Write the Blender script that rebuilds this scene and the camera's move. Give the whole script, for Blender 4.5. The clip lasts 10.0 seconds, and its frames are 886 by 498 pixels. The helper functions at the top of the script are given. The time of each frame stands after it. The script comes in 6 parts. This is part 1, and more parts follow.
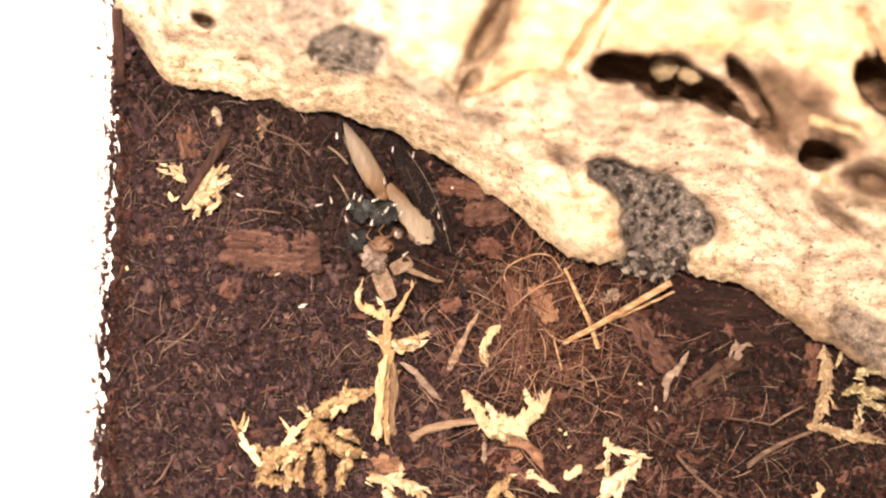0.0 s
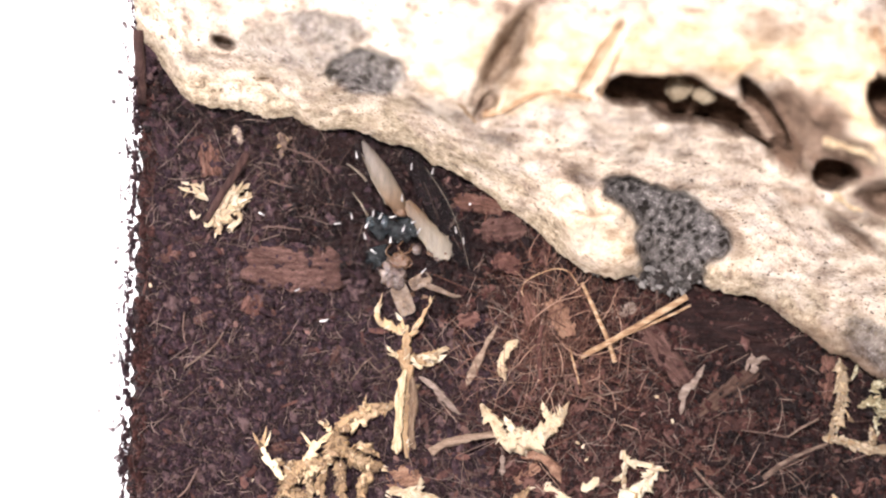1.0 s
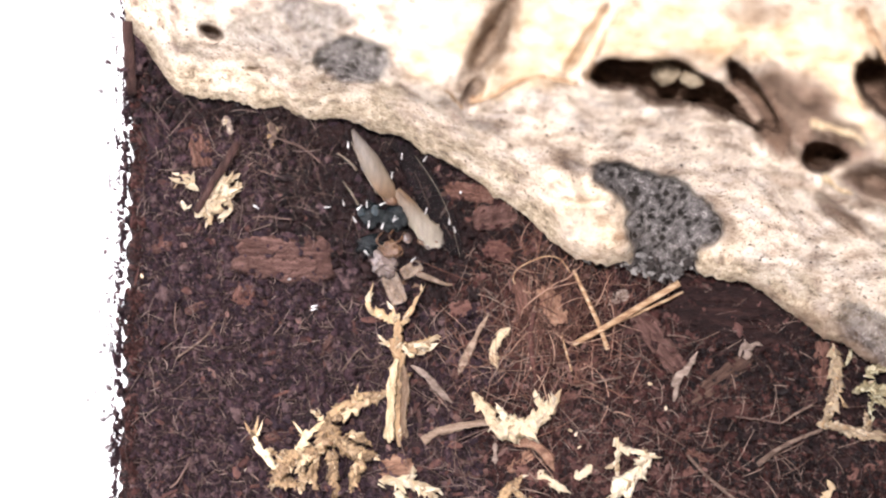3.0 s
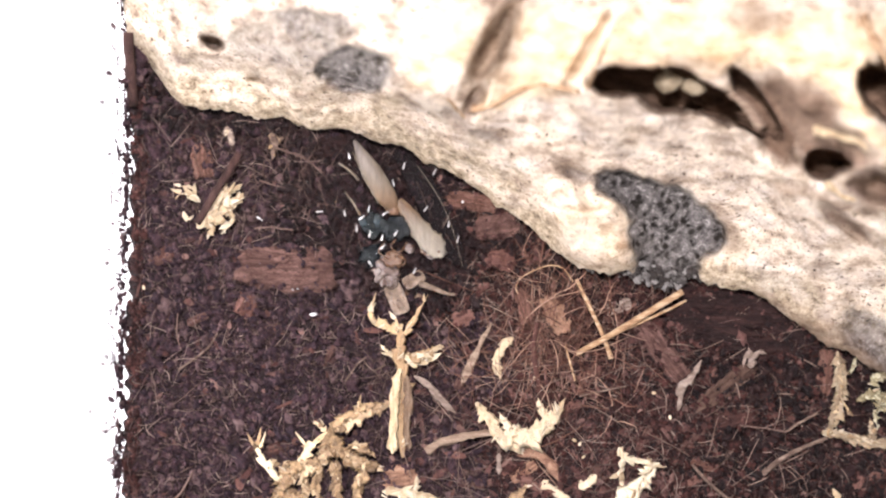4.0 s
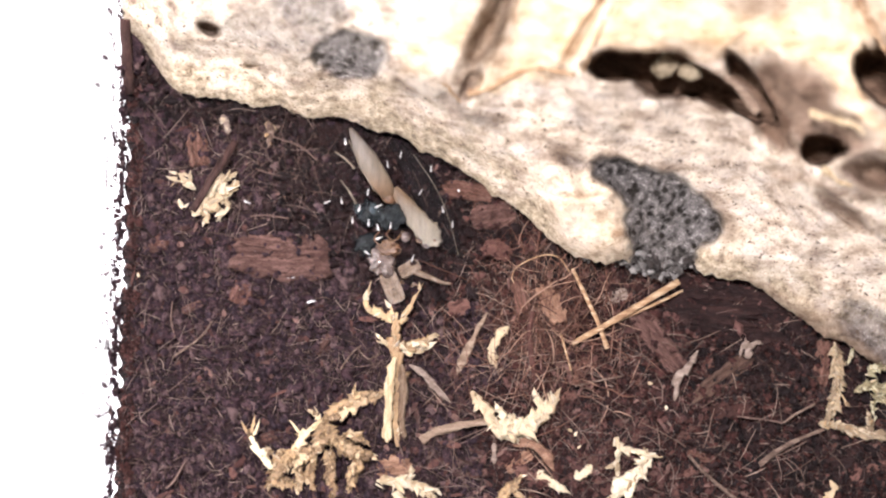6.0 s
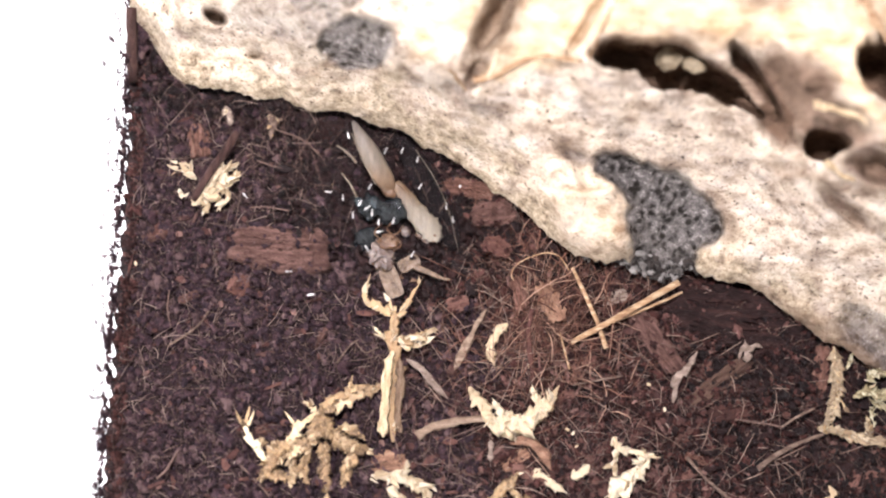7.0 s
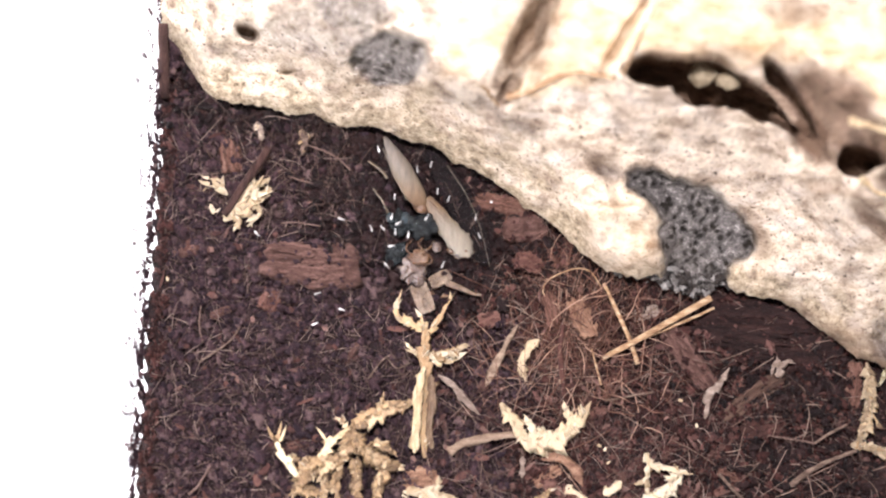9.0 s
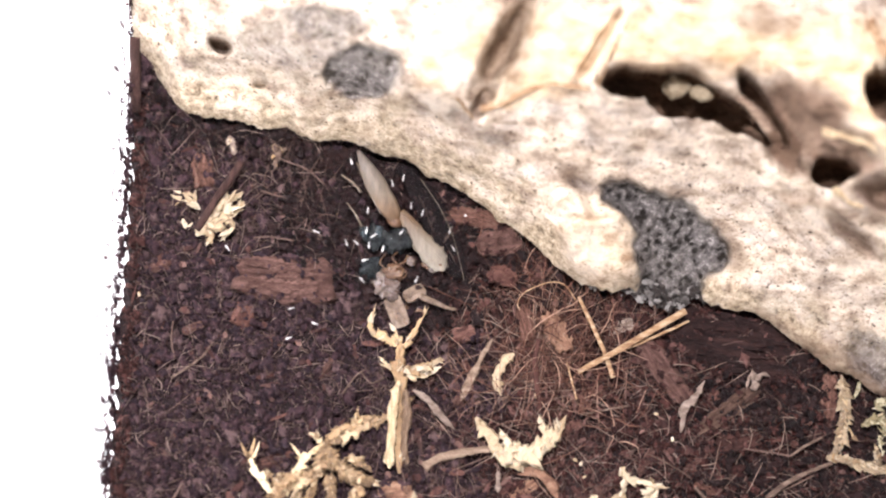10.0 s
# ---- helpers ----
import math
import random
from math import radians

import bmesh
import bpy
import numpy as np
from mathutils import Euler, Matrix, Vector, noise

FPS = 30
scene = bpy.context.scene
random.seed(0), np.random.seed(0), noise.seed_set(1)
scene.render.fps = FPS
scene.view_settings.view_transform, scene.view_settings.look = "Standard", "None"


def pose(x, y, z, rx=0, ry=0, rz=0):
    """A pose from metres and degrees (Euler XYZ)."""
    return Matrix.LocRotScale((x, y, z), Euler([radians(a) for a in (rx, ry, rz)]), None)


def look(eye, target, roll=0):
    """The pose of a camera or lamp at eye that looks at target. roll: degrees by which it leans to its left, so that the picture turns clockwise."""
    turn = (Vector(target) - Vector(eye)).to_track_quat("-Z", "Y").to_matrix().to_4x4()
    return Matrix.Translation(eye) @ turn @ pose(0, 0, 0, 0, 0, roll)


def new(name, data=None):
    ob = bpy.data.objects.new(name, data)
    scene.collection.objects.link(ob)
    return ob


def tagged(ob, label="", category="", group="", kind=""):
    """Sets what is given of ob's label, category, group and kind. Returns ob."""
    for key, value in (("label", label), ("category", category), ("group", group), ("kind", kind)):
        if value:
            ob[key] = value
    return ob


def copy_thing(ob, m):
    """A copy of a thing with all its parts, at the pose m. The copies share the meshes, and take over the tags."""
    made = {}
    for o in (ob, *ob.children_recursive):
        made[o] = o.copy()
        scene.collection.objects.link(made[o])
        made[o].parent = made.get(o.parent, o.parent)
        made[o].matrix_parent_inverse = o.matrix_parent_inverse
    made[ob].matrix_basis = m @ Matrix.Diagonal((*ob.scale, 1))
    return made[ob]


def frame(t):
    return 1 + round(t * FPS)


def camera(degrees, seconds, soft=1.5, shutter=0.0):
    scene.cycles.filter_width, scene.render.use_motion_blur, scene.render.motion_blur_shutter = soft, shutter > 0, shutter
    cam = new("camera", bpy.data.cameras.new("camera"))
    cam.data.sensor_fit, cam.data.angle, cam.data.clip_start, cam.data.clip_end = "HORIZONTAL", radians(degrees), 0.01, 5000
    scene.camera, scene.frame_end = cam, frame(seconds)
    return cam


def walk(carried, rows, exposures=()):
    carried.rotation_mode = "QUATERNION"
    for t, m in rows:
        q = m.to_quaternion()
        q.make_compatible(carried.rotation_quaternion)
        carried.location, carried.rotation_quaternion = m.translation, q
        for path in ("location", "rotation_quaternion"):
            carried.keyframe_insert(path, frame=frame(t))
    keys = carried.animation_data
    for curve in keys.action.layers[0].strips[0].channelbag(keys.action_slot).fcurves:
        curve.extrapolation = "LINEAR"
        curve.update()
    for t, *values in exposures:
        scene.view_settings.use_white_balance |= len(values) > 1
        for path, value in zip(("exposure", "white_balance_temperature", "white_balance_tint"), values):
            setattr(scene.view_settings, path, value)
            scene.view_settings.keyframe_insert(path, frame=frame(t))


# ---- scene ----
# Terrarium corner: soil, a weathered log, a dead fly with springtails. Plans are in millimetres, MM turns them into metres.
MM = 0.001
PATH = [
    (0, -9.768, -15.564, 108.442, 7.128, -4.785, 0.875),
    (0.5, -9.611, -14.677, 109.852, 6.352, -4.115, 0.696),
    (1, -8.808, -12.328, 110.241, 5.972, -3.453, 0.785),
    (1.5, -6.766, -13.390, 110.208, 6.057, -2.716, 0.743),
    (2, -6.969, -13.804, 109.891, 6.080, -2.818, 0.654),
    (2.5, -6.891, -13.582, 110.108, 6.066, -2.797, 0.538),
    (4, -6.923, -13.901, 109.759, 6.798, -2.665, 0.029),
    (4.5, -5.675, -14.461, 109.608, 6.905, -2.403, 0.034),
    (5, -5.511, -15.789, 109.649, 7.348, -2.384, 0.084),
    (5.5, -5.823, -14.723, 109.645, 6.854, -2.352, -0.055),
    (7, -8.024, -23.911, 107.395, 11.483, -3.763, 1.359),
    (7.5, -8.214, -21.790, 108.426, 10.751, -3.146, 1.576),
    (8, -8.574, -22.215, 108.130, 10.653, -2.660, 1.706),
    (8.5, -9.015, -20.797, 108.131, 10.183, -2.646, 1.627),
    (9, -9.324, -23.210, 107.363, 11.705, -3.218, 1.485),
    (9.5, -9.817, -23.376, 106.835, 12.479, -3.903, 1.337),
    (10, -9.692, -24.187, 106.625, 12.869, -4.393, 1.000),
]
cam = camera(34.0, 10.0, soft=2.1)
cam.data.dof.use_dof = True
cam.data.dof.focus_distance = 0.108
cam.data.dof.aperture_fstop = 17.0
walk(cam, [(t, pose(x * MM, y * MM, z * MM, rx, ry, rz)) for t, x, y, z, rx, ry, rz in PATH],
     exposures=[(0.0, 0.2, 10300, 26), (0.2, 0.15, 7700, 25), (0.4, 0.15, 7150, 23), (0.7, 0.09, 6800, 19), (1.0, 0.02, 6700, 17), (1.8, 0.0, 6500, 16), (10.0, 0.0, 6500, 16)])

# ---- light: a dim room and one lamp over the box ----
world = bpy.data.worlds.new("room_light")
scene.world = world
world.use_nodes = True
world.node_tree.nodes["Background"].inputs[0].default_value = (0.80, 0.86, 1.0, 1)
world.node_tree.nodes["Background"].inputs[1].default_value = 0.095
lamp_data = bpy.data.lights.new("lamp", "AREA")
lamp_data.shape, lamp_data.size, lamp_data.energy, lamp_data.color = "DISK", 0.014, 0.365, (1.0, 0.962, 0.975)
lamp = new("lamp", lamp_data)
lamp.matrix_world = look((-0.018, 0.012, 0.150), (-0.002, 0, 0))
# daylight from a window outside the box, behind its milky west wall
window_data = bpy.data.lights.new("window_light", "AREA")
window_data.shape, window_data.size, window_data.size_y, window_data.energy, window_data.color = "RECTANGLE", 0.36, 0.10, 4.6, (0.95, 0.97, 1.0)
window_light = new("window_light", window_data)
window_light.matrix_world = look((-0.25, 0.0, 0.02), (-0.02, 0, 0.02))


# ---- materials ----
def material(name, colours, size=1.0, rough=0.8, bump=0.3, fine=6.0, random_by="", spec=0.3, stretch=(1, 1, 1), scatter=0.0, coat=0.0, transmit=0.0, alpha=1.0):
    """Noise at two scales runs through the colours; size: millimetres of the coarse noise. random_by: 'object' or 'island' shifts it piece by piece."""
    m = bpy.data.materials.new(name)
    m.use_nodes = True
    n, l = m.node_tree.nodes, m.node_tree.links
    b = n["Principled BSDF"]
    co = n.new("ShaderNodeTexCoord")
    mp = n.new("ShaderNodeMapping")
    mp.inputs["Scale"].default_value = [1000.0 / size * s for s in stretch]
    l.new(co.outputs["Object"], mp.inputs["Vector"])
    coarse = n.new("ShaderNodeTexNoise")
    coarse.inputs["Scale"].default_value, coarse.inputs["Detail"].default_value = 1.0, 4.0
    l.new(mp.outputs["Vector"], coarse.inputs["Vector"])
    grain = n.new("ShaderNodeTexNoise")
    grain.inputs["Scale"].default_value, grain.inputs["Detail"].default_value = fine, 3.0
    l.new(mp.outputs["Vector"], grain.inputs["Vector"])
    mix = n.new("ShaderNodeMath")
    mix.operation = "MULTIPLY_ADD"
    mix.inputs[1].default_value, mix.inputs[2].default_value = 0.5, 0.0
    l.new(grain.outputs[0], mix.inputs[0])
    add = n.new("ShaderNodeMath")
    add.operation = "MULTIPLY_ADD"
    add.inputs[1].default_value = 1.0
    l.new(coarse.outputs[0], add.inputs[0])
    l.new(mix.outputs[0], add.inputs[2])
    last = add.outputs[0]
    if random_by:
        src = n.new("ShaderNodeObjectInfo" if random_by == "object" else "ShaderNodeNewGeometry")
        rnd = src.outputs["Random" if random_by == "object" else "Random Per Island"]
        shift = n.new("ShaderNodeMath")
        shift.operation = "MULTIPLY_ADD"
        shift.inputs[1].default_value = 0.9
        l.new(rnd, shift.inputs[0])
        half = n.new("ShaderNodeMath")
        half.operation = "MULTIPLY_ADD"
        half.inputs[1].default_value, half.inputs[2].default_value = 0.6, -0.3
        l.new(last, half.inputs[0])
        l.new(half.outputs[0], shift.inputs[2])
        last = shift.outputs[0]
    else:
        sc = n.new("ShaderNodeMapRange")
        sc.inputs[1].default_value, sc.inputs[2].default_value = 0.5, 1.0
        l.new(last, sc.inputs[0])
        last = sc.outputs[0]
    ramp = n.new("ShaderNodeValToRGB")
    while len(ramp.color_ramp.elements) < len(colours):
        ramp.color_ramp.elements.new(0.5)
    for i, c in enumerate(colours):
        ramp.color_ramp.elements[i].position = i / (len(colours) - 1)
        ramp.color_ramp.elements[i].color = (*c, 1)
    l.new(last, ramp.inputs[0])
    l.new(ramp.outputs[0], b.inputs["Base Color"])
    b.inputs["Roughness"].default_value = rough
    b.inputs["Specular IOR Level"].default_value = spec
    if scatter:
        b.inputs["Subsurface Weight"].default_value = scatter
        b.inputs["Subsurface Radius"].default_value = (1, 0.6, 0.3)
        b.inputs["Subsurface Scale"].default_value = 0.0006
    b.inputs["Coat Weight"].default_value = coat
    b.inputs["Transmission Weight"].default_value = transmit
    b.inputs["Alpha"].default_value = alpha
    if bump:
        bp = n.new("ShaderNodeBump")
        bp.inputs["Strength"].default_value, bp.inputs["Distance"].default_value = bump, 0.0002
        l.new(grain.outputs[0], bp.inputs["Height"])
        l.new(bp.outputs[0], b.inputs["Normal"])
    return m


SOIL = material("dark_soil", [(0.010, 0.006, 0.0065), (0.022, 0.012, 0.0125), (0.050, 0.026, 0.025)], 2.0, 0.9, 0.9)
CRUMB = material("soil_crumb", [(0.0150, 0.0088, 0.0130), (0.045, 0.0240, 0.0318), (0.086, 0.0440, 0.0520), (0.031, 0.0180, 0.0265), (0.112, 0.0610, 0.0680), (0.054, 0.0298, 0.0395), (0.027, 0.0162, 0.0240), (0.072, 0.0400, 0.0495), (0.17, 0.107, 0.105)], 0.35, 0.85, 1.0, random_by="island", spec=0.25)
PEAT = material("red_peat_crumb", [(0.0150, 0.0056, 0.0053), (0.045, 0.0165, 0.0148), (0.089, 0.0315, 0.0260), (0.030, 0.0122, 0.0116), (0.118, 0.0450, 0.0375), (0.053, 0.0208, 0.0190), (0.026, 0.0106, 0.0106), (0.072, 0.0280, 0.0250), (0.19, 0.094, 0.081)], 0.35, 0.85, 1.0, random_by="island", spec=0.25)
# near-black: soaked soil by the fly, painted shade along the log
WET_AND_SHADE = material("wet_and_shade_soil", [(0.0056, 0.0026, 0.0030), (0.0135, 0.0061, 0.0067), (0.030, 0.0126, 0.0122)], 0.4, 0.5, 0.8, random_by="island", spec=0.3)
FIBRE = material("coir_fibre", [(0.026, 0.0140, 0.0135), (0.066, 0.038, 0.0325), (0.135, 0.083, 0.067), (0.082, 0.050, 0.043), (0.28, 0.205, 0.170)], 1.0, 0.6, 0.2, random_by="island")
RED_FIBRE = material("red_coir_fibre", [(0.028, 0.0115, 0.0085), (0.10, 0.0420, 0.0290), (0.20, 0.0930, 0.0640), (0.07, 0.0300, 0.0220), (0.42, 0.265, 0.19)], 1.0, 0.6, 0.2, random_by="island")
DULL = material("dull_stalk", [(0.075, 0.046, 0.035), (0.145, 0.095, 0.072), (0.27, 0.195, 0.155)], 0.5, 0.7, 0.8, stretch=(0.6, 1.5, 1.5))
BARK = material("red_bark", [(0.032, 0.0137, 0.0117), (0.076, 0.0319, 0.0257), (0.136, 0.0623, 0.0484), (0.2, 0.106, 0.0858)], 0.9, 0.85, 1.0, stretch=(0.5, 1.6, 1.6), random_by="object")
BROAD = material("broad_leaf", [(0.46, 0.31, 0.18), (0.72, 0.55, 0.33), (0.88, 0.76, 0.54)], 0.5, 0.7, 1.0, stretch=(2.2, 0.35, 1.0))
TAN_LEAF = material("tan_leaf", [(0.16, 0.095, 0.055), (0.34, 0.215, 0.12), (0.52, 0.36, 0.21)], 0.5, 0.75, 1.0, stretch=(2.2, 0.35, 1.0))
BROWN_BARK = material("brown_bark", [(0.056, 0.026, 0.021), (0.098, 0.048, 0.039), (0.150, 0.079, 0.065), (0.22, 0.126, 0.104)], 0.8, 0.85, 1.0, 8.0, stretch=(0.35, 2.2, 1.6))
TWIG_BARK = material("twig_bark", [(0.030, 0.013, 0.011), (0.062, 0.029, 0.024), (0.11, 0.056, 0.046)], 0.6, 0.7, 1.0, 8.0, stretch=(2.0, 0.3, 1.5))
DULL_TWIG = material("dry_twig", [(0.15, 0.095, 0.068), (0.27, 0.19, 0.135), (0.42, 0.32, 0.24)], 0.7, 0.75, 0.8, stretch=(0.4, 2, 2))
ORANGE_BARK = material("orange_bark", [(0.066, 0.029, 0.021), (0.128, 0.059, 0.043), (0.205, 0.105, 0.078), (0.275, 0.162, 0.124)], 0.8, 0.8, 1.0, 8.0, stretch=(0.35, 2.2, 1.6))
PALE_ORANGE_BARK = material("pale_orange_bark", [(0.13, 0.062, 0.041), (0.24, 0.125, 0.082), (0.36, 0.205, 0.135), (0.46, 0.30, 0.20)], 0.8, 0.75, 1.0, 8.0, stretch=(0.5, 1.8, 1.6))
OLIVE_BARK = material("olive_stalk", [(0.045, 0.023, 0.017), (0.095, 0.053, 0.039), (0.165, 0.100, 0.074)], 0.8, 0.8, 1.0, stretch=(0.5, 1.6, 1.6), random_by="object")
GREY_SCRAP = material("grey_scrap", [(0.144, 0.101, 0.078), (0.27, 0.202, 0.164), (0.414, 0.336, 0.281)], 0.6, 0.7, 0.8, stretch=(0.6, 1.6, 1.6))
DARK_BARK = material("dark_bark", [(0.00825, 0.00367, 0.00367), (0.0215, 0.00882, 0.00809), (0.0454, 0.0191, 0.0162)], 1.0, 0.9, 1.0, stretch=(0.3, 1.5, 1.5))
DULL_LEAF = material("dull_leaf", [(0.12, 0.072, 0.045), (0.24, 0.16, 0.105), (0.38, 0.28, 0.20)], 0.5, 0.75, 1.0, stretch=(2.2, 0.35, 1.0), scatter=0.1)
STRAW = material("straw", [(0.212, 0.109, 0.0575), (0.381, 0.241, 0.134), (0.582, 0.445, 0.301)], 0.6, 0.6, 0.5, stretch=(0.4, 2, 2))
MOSS = material("dry_moss", [(0.085, 0.055, 0.036), (0.24, 0.155, 0.085), (0.15, 0.098, 0.060), (0.44, 0.295, 0.160), (0.27, 0.178, 0.105), (0.36, 0.25, 0.15), (0.62, 0.475, 0.30)], 1.8, 0.75, 1.0, random_by="object", scatter=0.1)
GREEN_MOSS = material("grey_green_moss", [(0.14, 0.11, 0.06), (0.28, 0.235, 0.135), (0.46, 0.41, 0.26), (0.62, 0.57, 0.40)], 1.2, 0.75, 1.0, random_by="object", scatter=0.1)
SPRIG_MOSS = material("golden_moss", [(0.20, 0.125, 0.072), (0.42, 0.28, 0.155), (0.62, 0.45, 0.26), (0.80, 0.66, 0.44)], 1.4, 0.75, 1.0, random_by="object", scatter=0.1)
TAN_MOSS = material("tan_moss", [(0.13, 0.088, 0.055), (0.25, 0.18, 0.115), (0.40, 0.305, 0.20), (0.54, 0.43, 0.30)], 1.2, 0.7, 1.0, random_by="object", scatter=0.2)
PALE_MOSS = material("pale_moss", [(0.35, 0.243, 0.142), (0.552, 0.432, 0.284), (0.718, 0.612, 0.447)], 1.2, 0.75, 1.0, random_by="object", scatter=0.1)
PLASTIC = material("white_plastic", [(0.84, 0.84, 0.84), (0.88, 0.88, 0.88)], 20.0, 0.4, 0.0)
def milky(m):
    """Lets light seep through a material."""
    n, l = m.node_tree.nodes, m.node_tree.links
    seep, mix = n.new("ShaderNodeBsdfTranslucent"), n.new("ShaderNodeMixShader")
    seep.inputs[0].default_value = (0.85, 0.85, 0.85, 1)
    mix.inputs[0].default_value = 0.7
    l.new(n["Principled BSDF"].outputs[0], mix.inputs[1])
    l.new(seep.outputs[0], mix.inputs[2])
    l.new(mix.outputs[0], n["Material Output"].inputs[0])
    return m


MILKY = milky(material("milky_plastic", [(0.84, 0.84, 0.84), (0.88, 0.88, 0.88)], 20.0, 0.4, 0.0))
TABLE = material("table_wood", [(0.20, 0.12, 0.07), (0.32, 0.20, 0.12)], 60.0, 0.5, 0.1, stretch=(0.2, 1, 1))
FLY = material("blue_black_chitin", [(0.004, 0.006, 0.008), (0.008, 0.012, 0.015), (0.018, 0.024, 0.027)], 0.5, 0.16, 1.0, spec=0.6, coat=0.2)
WING = material("amber_wing", [(0.075, 0.056, 0.038), (0.15, 0.12, 0.088), (0.26, 0.225, 0.18)], 0.8, 0.35, 0.4, stretch=(1, 1, 1), spec=0.5, scatter=0.2)
AMBER = material("amber_chitin", [(0.05, 0.025, 0.014), (0.12, 0.064, 0.036), (0.22, 0.135, 0.085)], 0.6, 0.3, 0.3, spec=0.5, scatter=0.2)
MITE = material("white_springtail", [(0.20, 0.20, 0.20), (0.38, 0.37, 0.36), (0.66, 0.66, 0.66)], 1.0, 0.35, 0.0, spec=0.5, random_by="object")


def wing_material():
    """Horny wing: amber at the joint, paler along the blade, dusky at the tip."""
    m = material("horny_wing", [(0.62, 0.62, 0.62), (0.95, 0.95, 0.95)], 0.7, 0.5, 0.12, stretch=(2.4, 0.5, 1), spec=0.3, scatter=0.1)
    n, l = m.node_tree.nodes, m.node_tree.links
    b = n["Principled BSDF"]
    shade = b.inputs["Base Color"].links[0].from_socket
    co, sep, rng, ramp, mul = n.new("ShaderNodeTexCoord"), n.new("ShaderNodeSeparateXYZ"), n.new("ShaderNodeMapRange"), n.new("ShaderNodeValToRGB"), n.new("ShaderNodeMix")
    l.new(co.outputs["Object"], sep.inputs[0])
    l.new(sep.outputs["Y"], rng.inputs[0])
    rng.inputs[1].default_value, rng.inputs[2].default_value = -0.0026, 0.0062
    stops = ((0.0, (0.36, 0.32, 0.26)), (0.25, (0.24, 0.20, 0.15)), (0.42, (0.15, 0.092, 0.052)), (0.50, (0.19, 0.130, 0.085)), (0.62, (0.20, 0.162, 0.122)), (0.85, (0.19, 0.16, 0.135)), (1.0, (0.085, 0.07, 0.062)))
    while len(ramp.color_ramp.elements) < len(stops):
        ramp.color_ramp.elements.new(0.5)
    for e, (p, c) in zip(ramp.color_ramp.elements, stops):
        e.position, e.color = p, (*c, 1)
    l.new(rng.outputs[0], ramp.inputs[0])
    mul.data_type, mul.blend_type = "RGBA", "MULTIPLY"
    mul.inputs[0].default_value = 1.0
    l.new(ramp.outputs[0], mul.inputs[6])
    l.new(shade, mul.inputs[7])
    l.new(mul.outputs[2], b.inputs["Base Color"])
    return m


HORN = wing_material()


def log_material():
    """Weathered wood; the mesh's colour attribute 'zone' holds where grey rot (red), golden heartwood with the
    painted-light knob (green) and brown gallery walls with painted shade (blue) lie.
    """
    m = bpy.data.materials.new("weathered_wood")
    m.use_nodes = True
    n, l = m.node_tree.nodes, m.node_tree.links
    b = n["Principled BSDF"]
    at = n.new("ShaderNodeAttribute")
    at.attribute_name = "zone"
    sep = n.new("ShaderNodeSeparateColor")
    l.new(at.outputs["Color"], sep.inputs[0])
    co = n.new("ShaderNodeTexCoord")
    mp = n.new("ShaderNodeMapping")
    mp.inputs["Rotation"].default_value = (0, 0, radians(24))
    mp.inputs["Scale"].default_value = (230, 430, 260)
    l.new(co.outputs["Object"], mp.inputs["Vector"])

    def noise_node(scale, detail=5.0, vector=None, rough=0.6):
        x = n.new("ShaderNodeTexNoise")
        x.inputs["Scale"].default_value, x.inputs["Detail"].default_value, x.inputs["Roughness"].default_value = scale, detail, rough
        l.new(vector or mp.outputs["Vector"], x.inputs["Vector"])
        return x.outputs[0]

    def ramp(value, *stops):
        x = n.new("ShaderNodeValToRGB")
        while len(x.color_ramp.elements) < len(stops):
            x.color_ramp.elements.new(0.5)
        for e, (p, c) in zip(x.color_ramp.elements, stops):
            e.position, e.color = p, (*c, 1)
        l.new(value, x.inputs[0])
        return x.outputs[0]

    def blend(fac, a, c):
        x = n.new("ShaderNodeMix")
        x.data_type = "RGBA"
        l.new(fac, x.inputs[0])
        l.new(a, x.inputs[6])
        l.new(c, x.inputs[7])
        return x.outputs[2]

    grain, streak = noise_node(2.2), noise_node(0.7)
    speck = noise_node(2300, 2.0, co.outputs["Object"])
    blotch = noise_node(420, 6.0, co.outputs["Object"], 0.7)
    outer = ramp(grain, (0.30, (0.28, 0.205, 0.155)), (0.41, (0.55, 0.455, 0.355)), (0.51, (0.74, 0.645, 0.525)), (0.66, (0.86, 0.79, 0.68)))
    grey = ramp(blotch, (0.36, (0.38, 0.33, 0.32)), (0.46, (0.72, 0.67, 0.65)), (0.56, (1.0, 0.97, 0.93)))
    mul = n.new("ShaderNodeMix")
    mul.data_type, mul.blend_type = "RGBA", "MULTIPLY"
    mul.inputs[0].default_value = 0.75
    l.new(outer, mul.inputs[6])
    l.new(grey, mul.inputs[7])
    pit = ramp(speck, (0.29, (0.04, 0.03, 0.025)), (0.35, (0.72, 0.68, 0.66)), (0.42, (1, 1, 1)))
    mul2 = n.new("ShaderNodeMix")
    mul2.data_type, mul2.blend_type = "RGBA", "MULTIPLY"
    mul2.inputs[0].default_value = 0.85
    l.new(mul.outputs[2], mul2.inputs[6])
    l.new(pit, mul2.inputs[7])
    heart_and_lit = ramp(grain, (0.3, (0.52, 0.335, 0.185)), (0.5, (0.73, 0.56, 0.365)), (0.7, (0.85, 0.725, 0.535)))
    rot = ramp(noise_node(2600, 5.0, co.outputs["Object"], 0.8), (0.32, (0.030, 0.028, 0.028)), (0.44, (0.090, 0.084, 0.083)), (0.56, (0.155, 0.146, 0.142)), (0.68, (0.40, 0.385, 0.37)))
    cells = n.new("ShaderNodeTexVoronoi")
    cells.inputs["Scale"].default_value = 1300
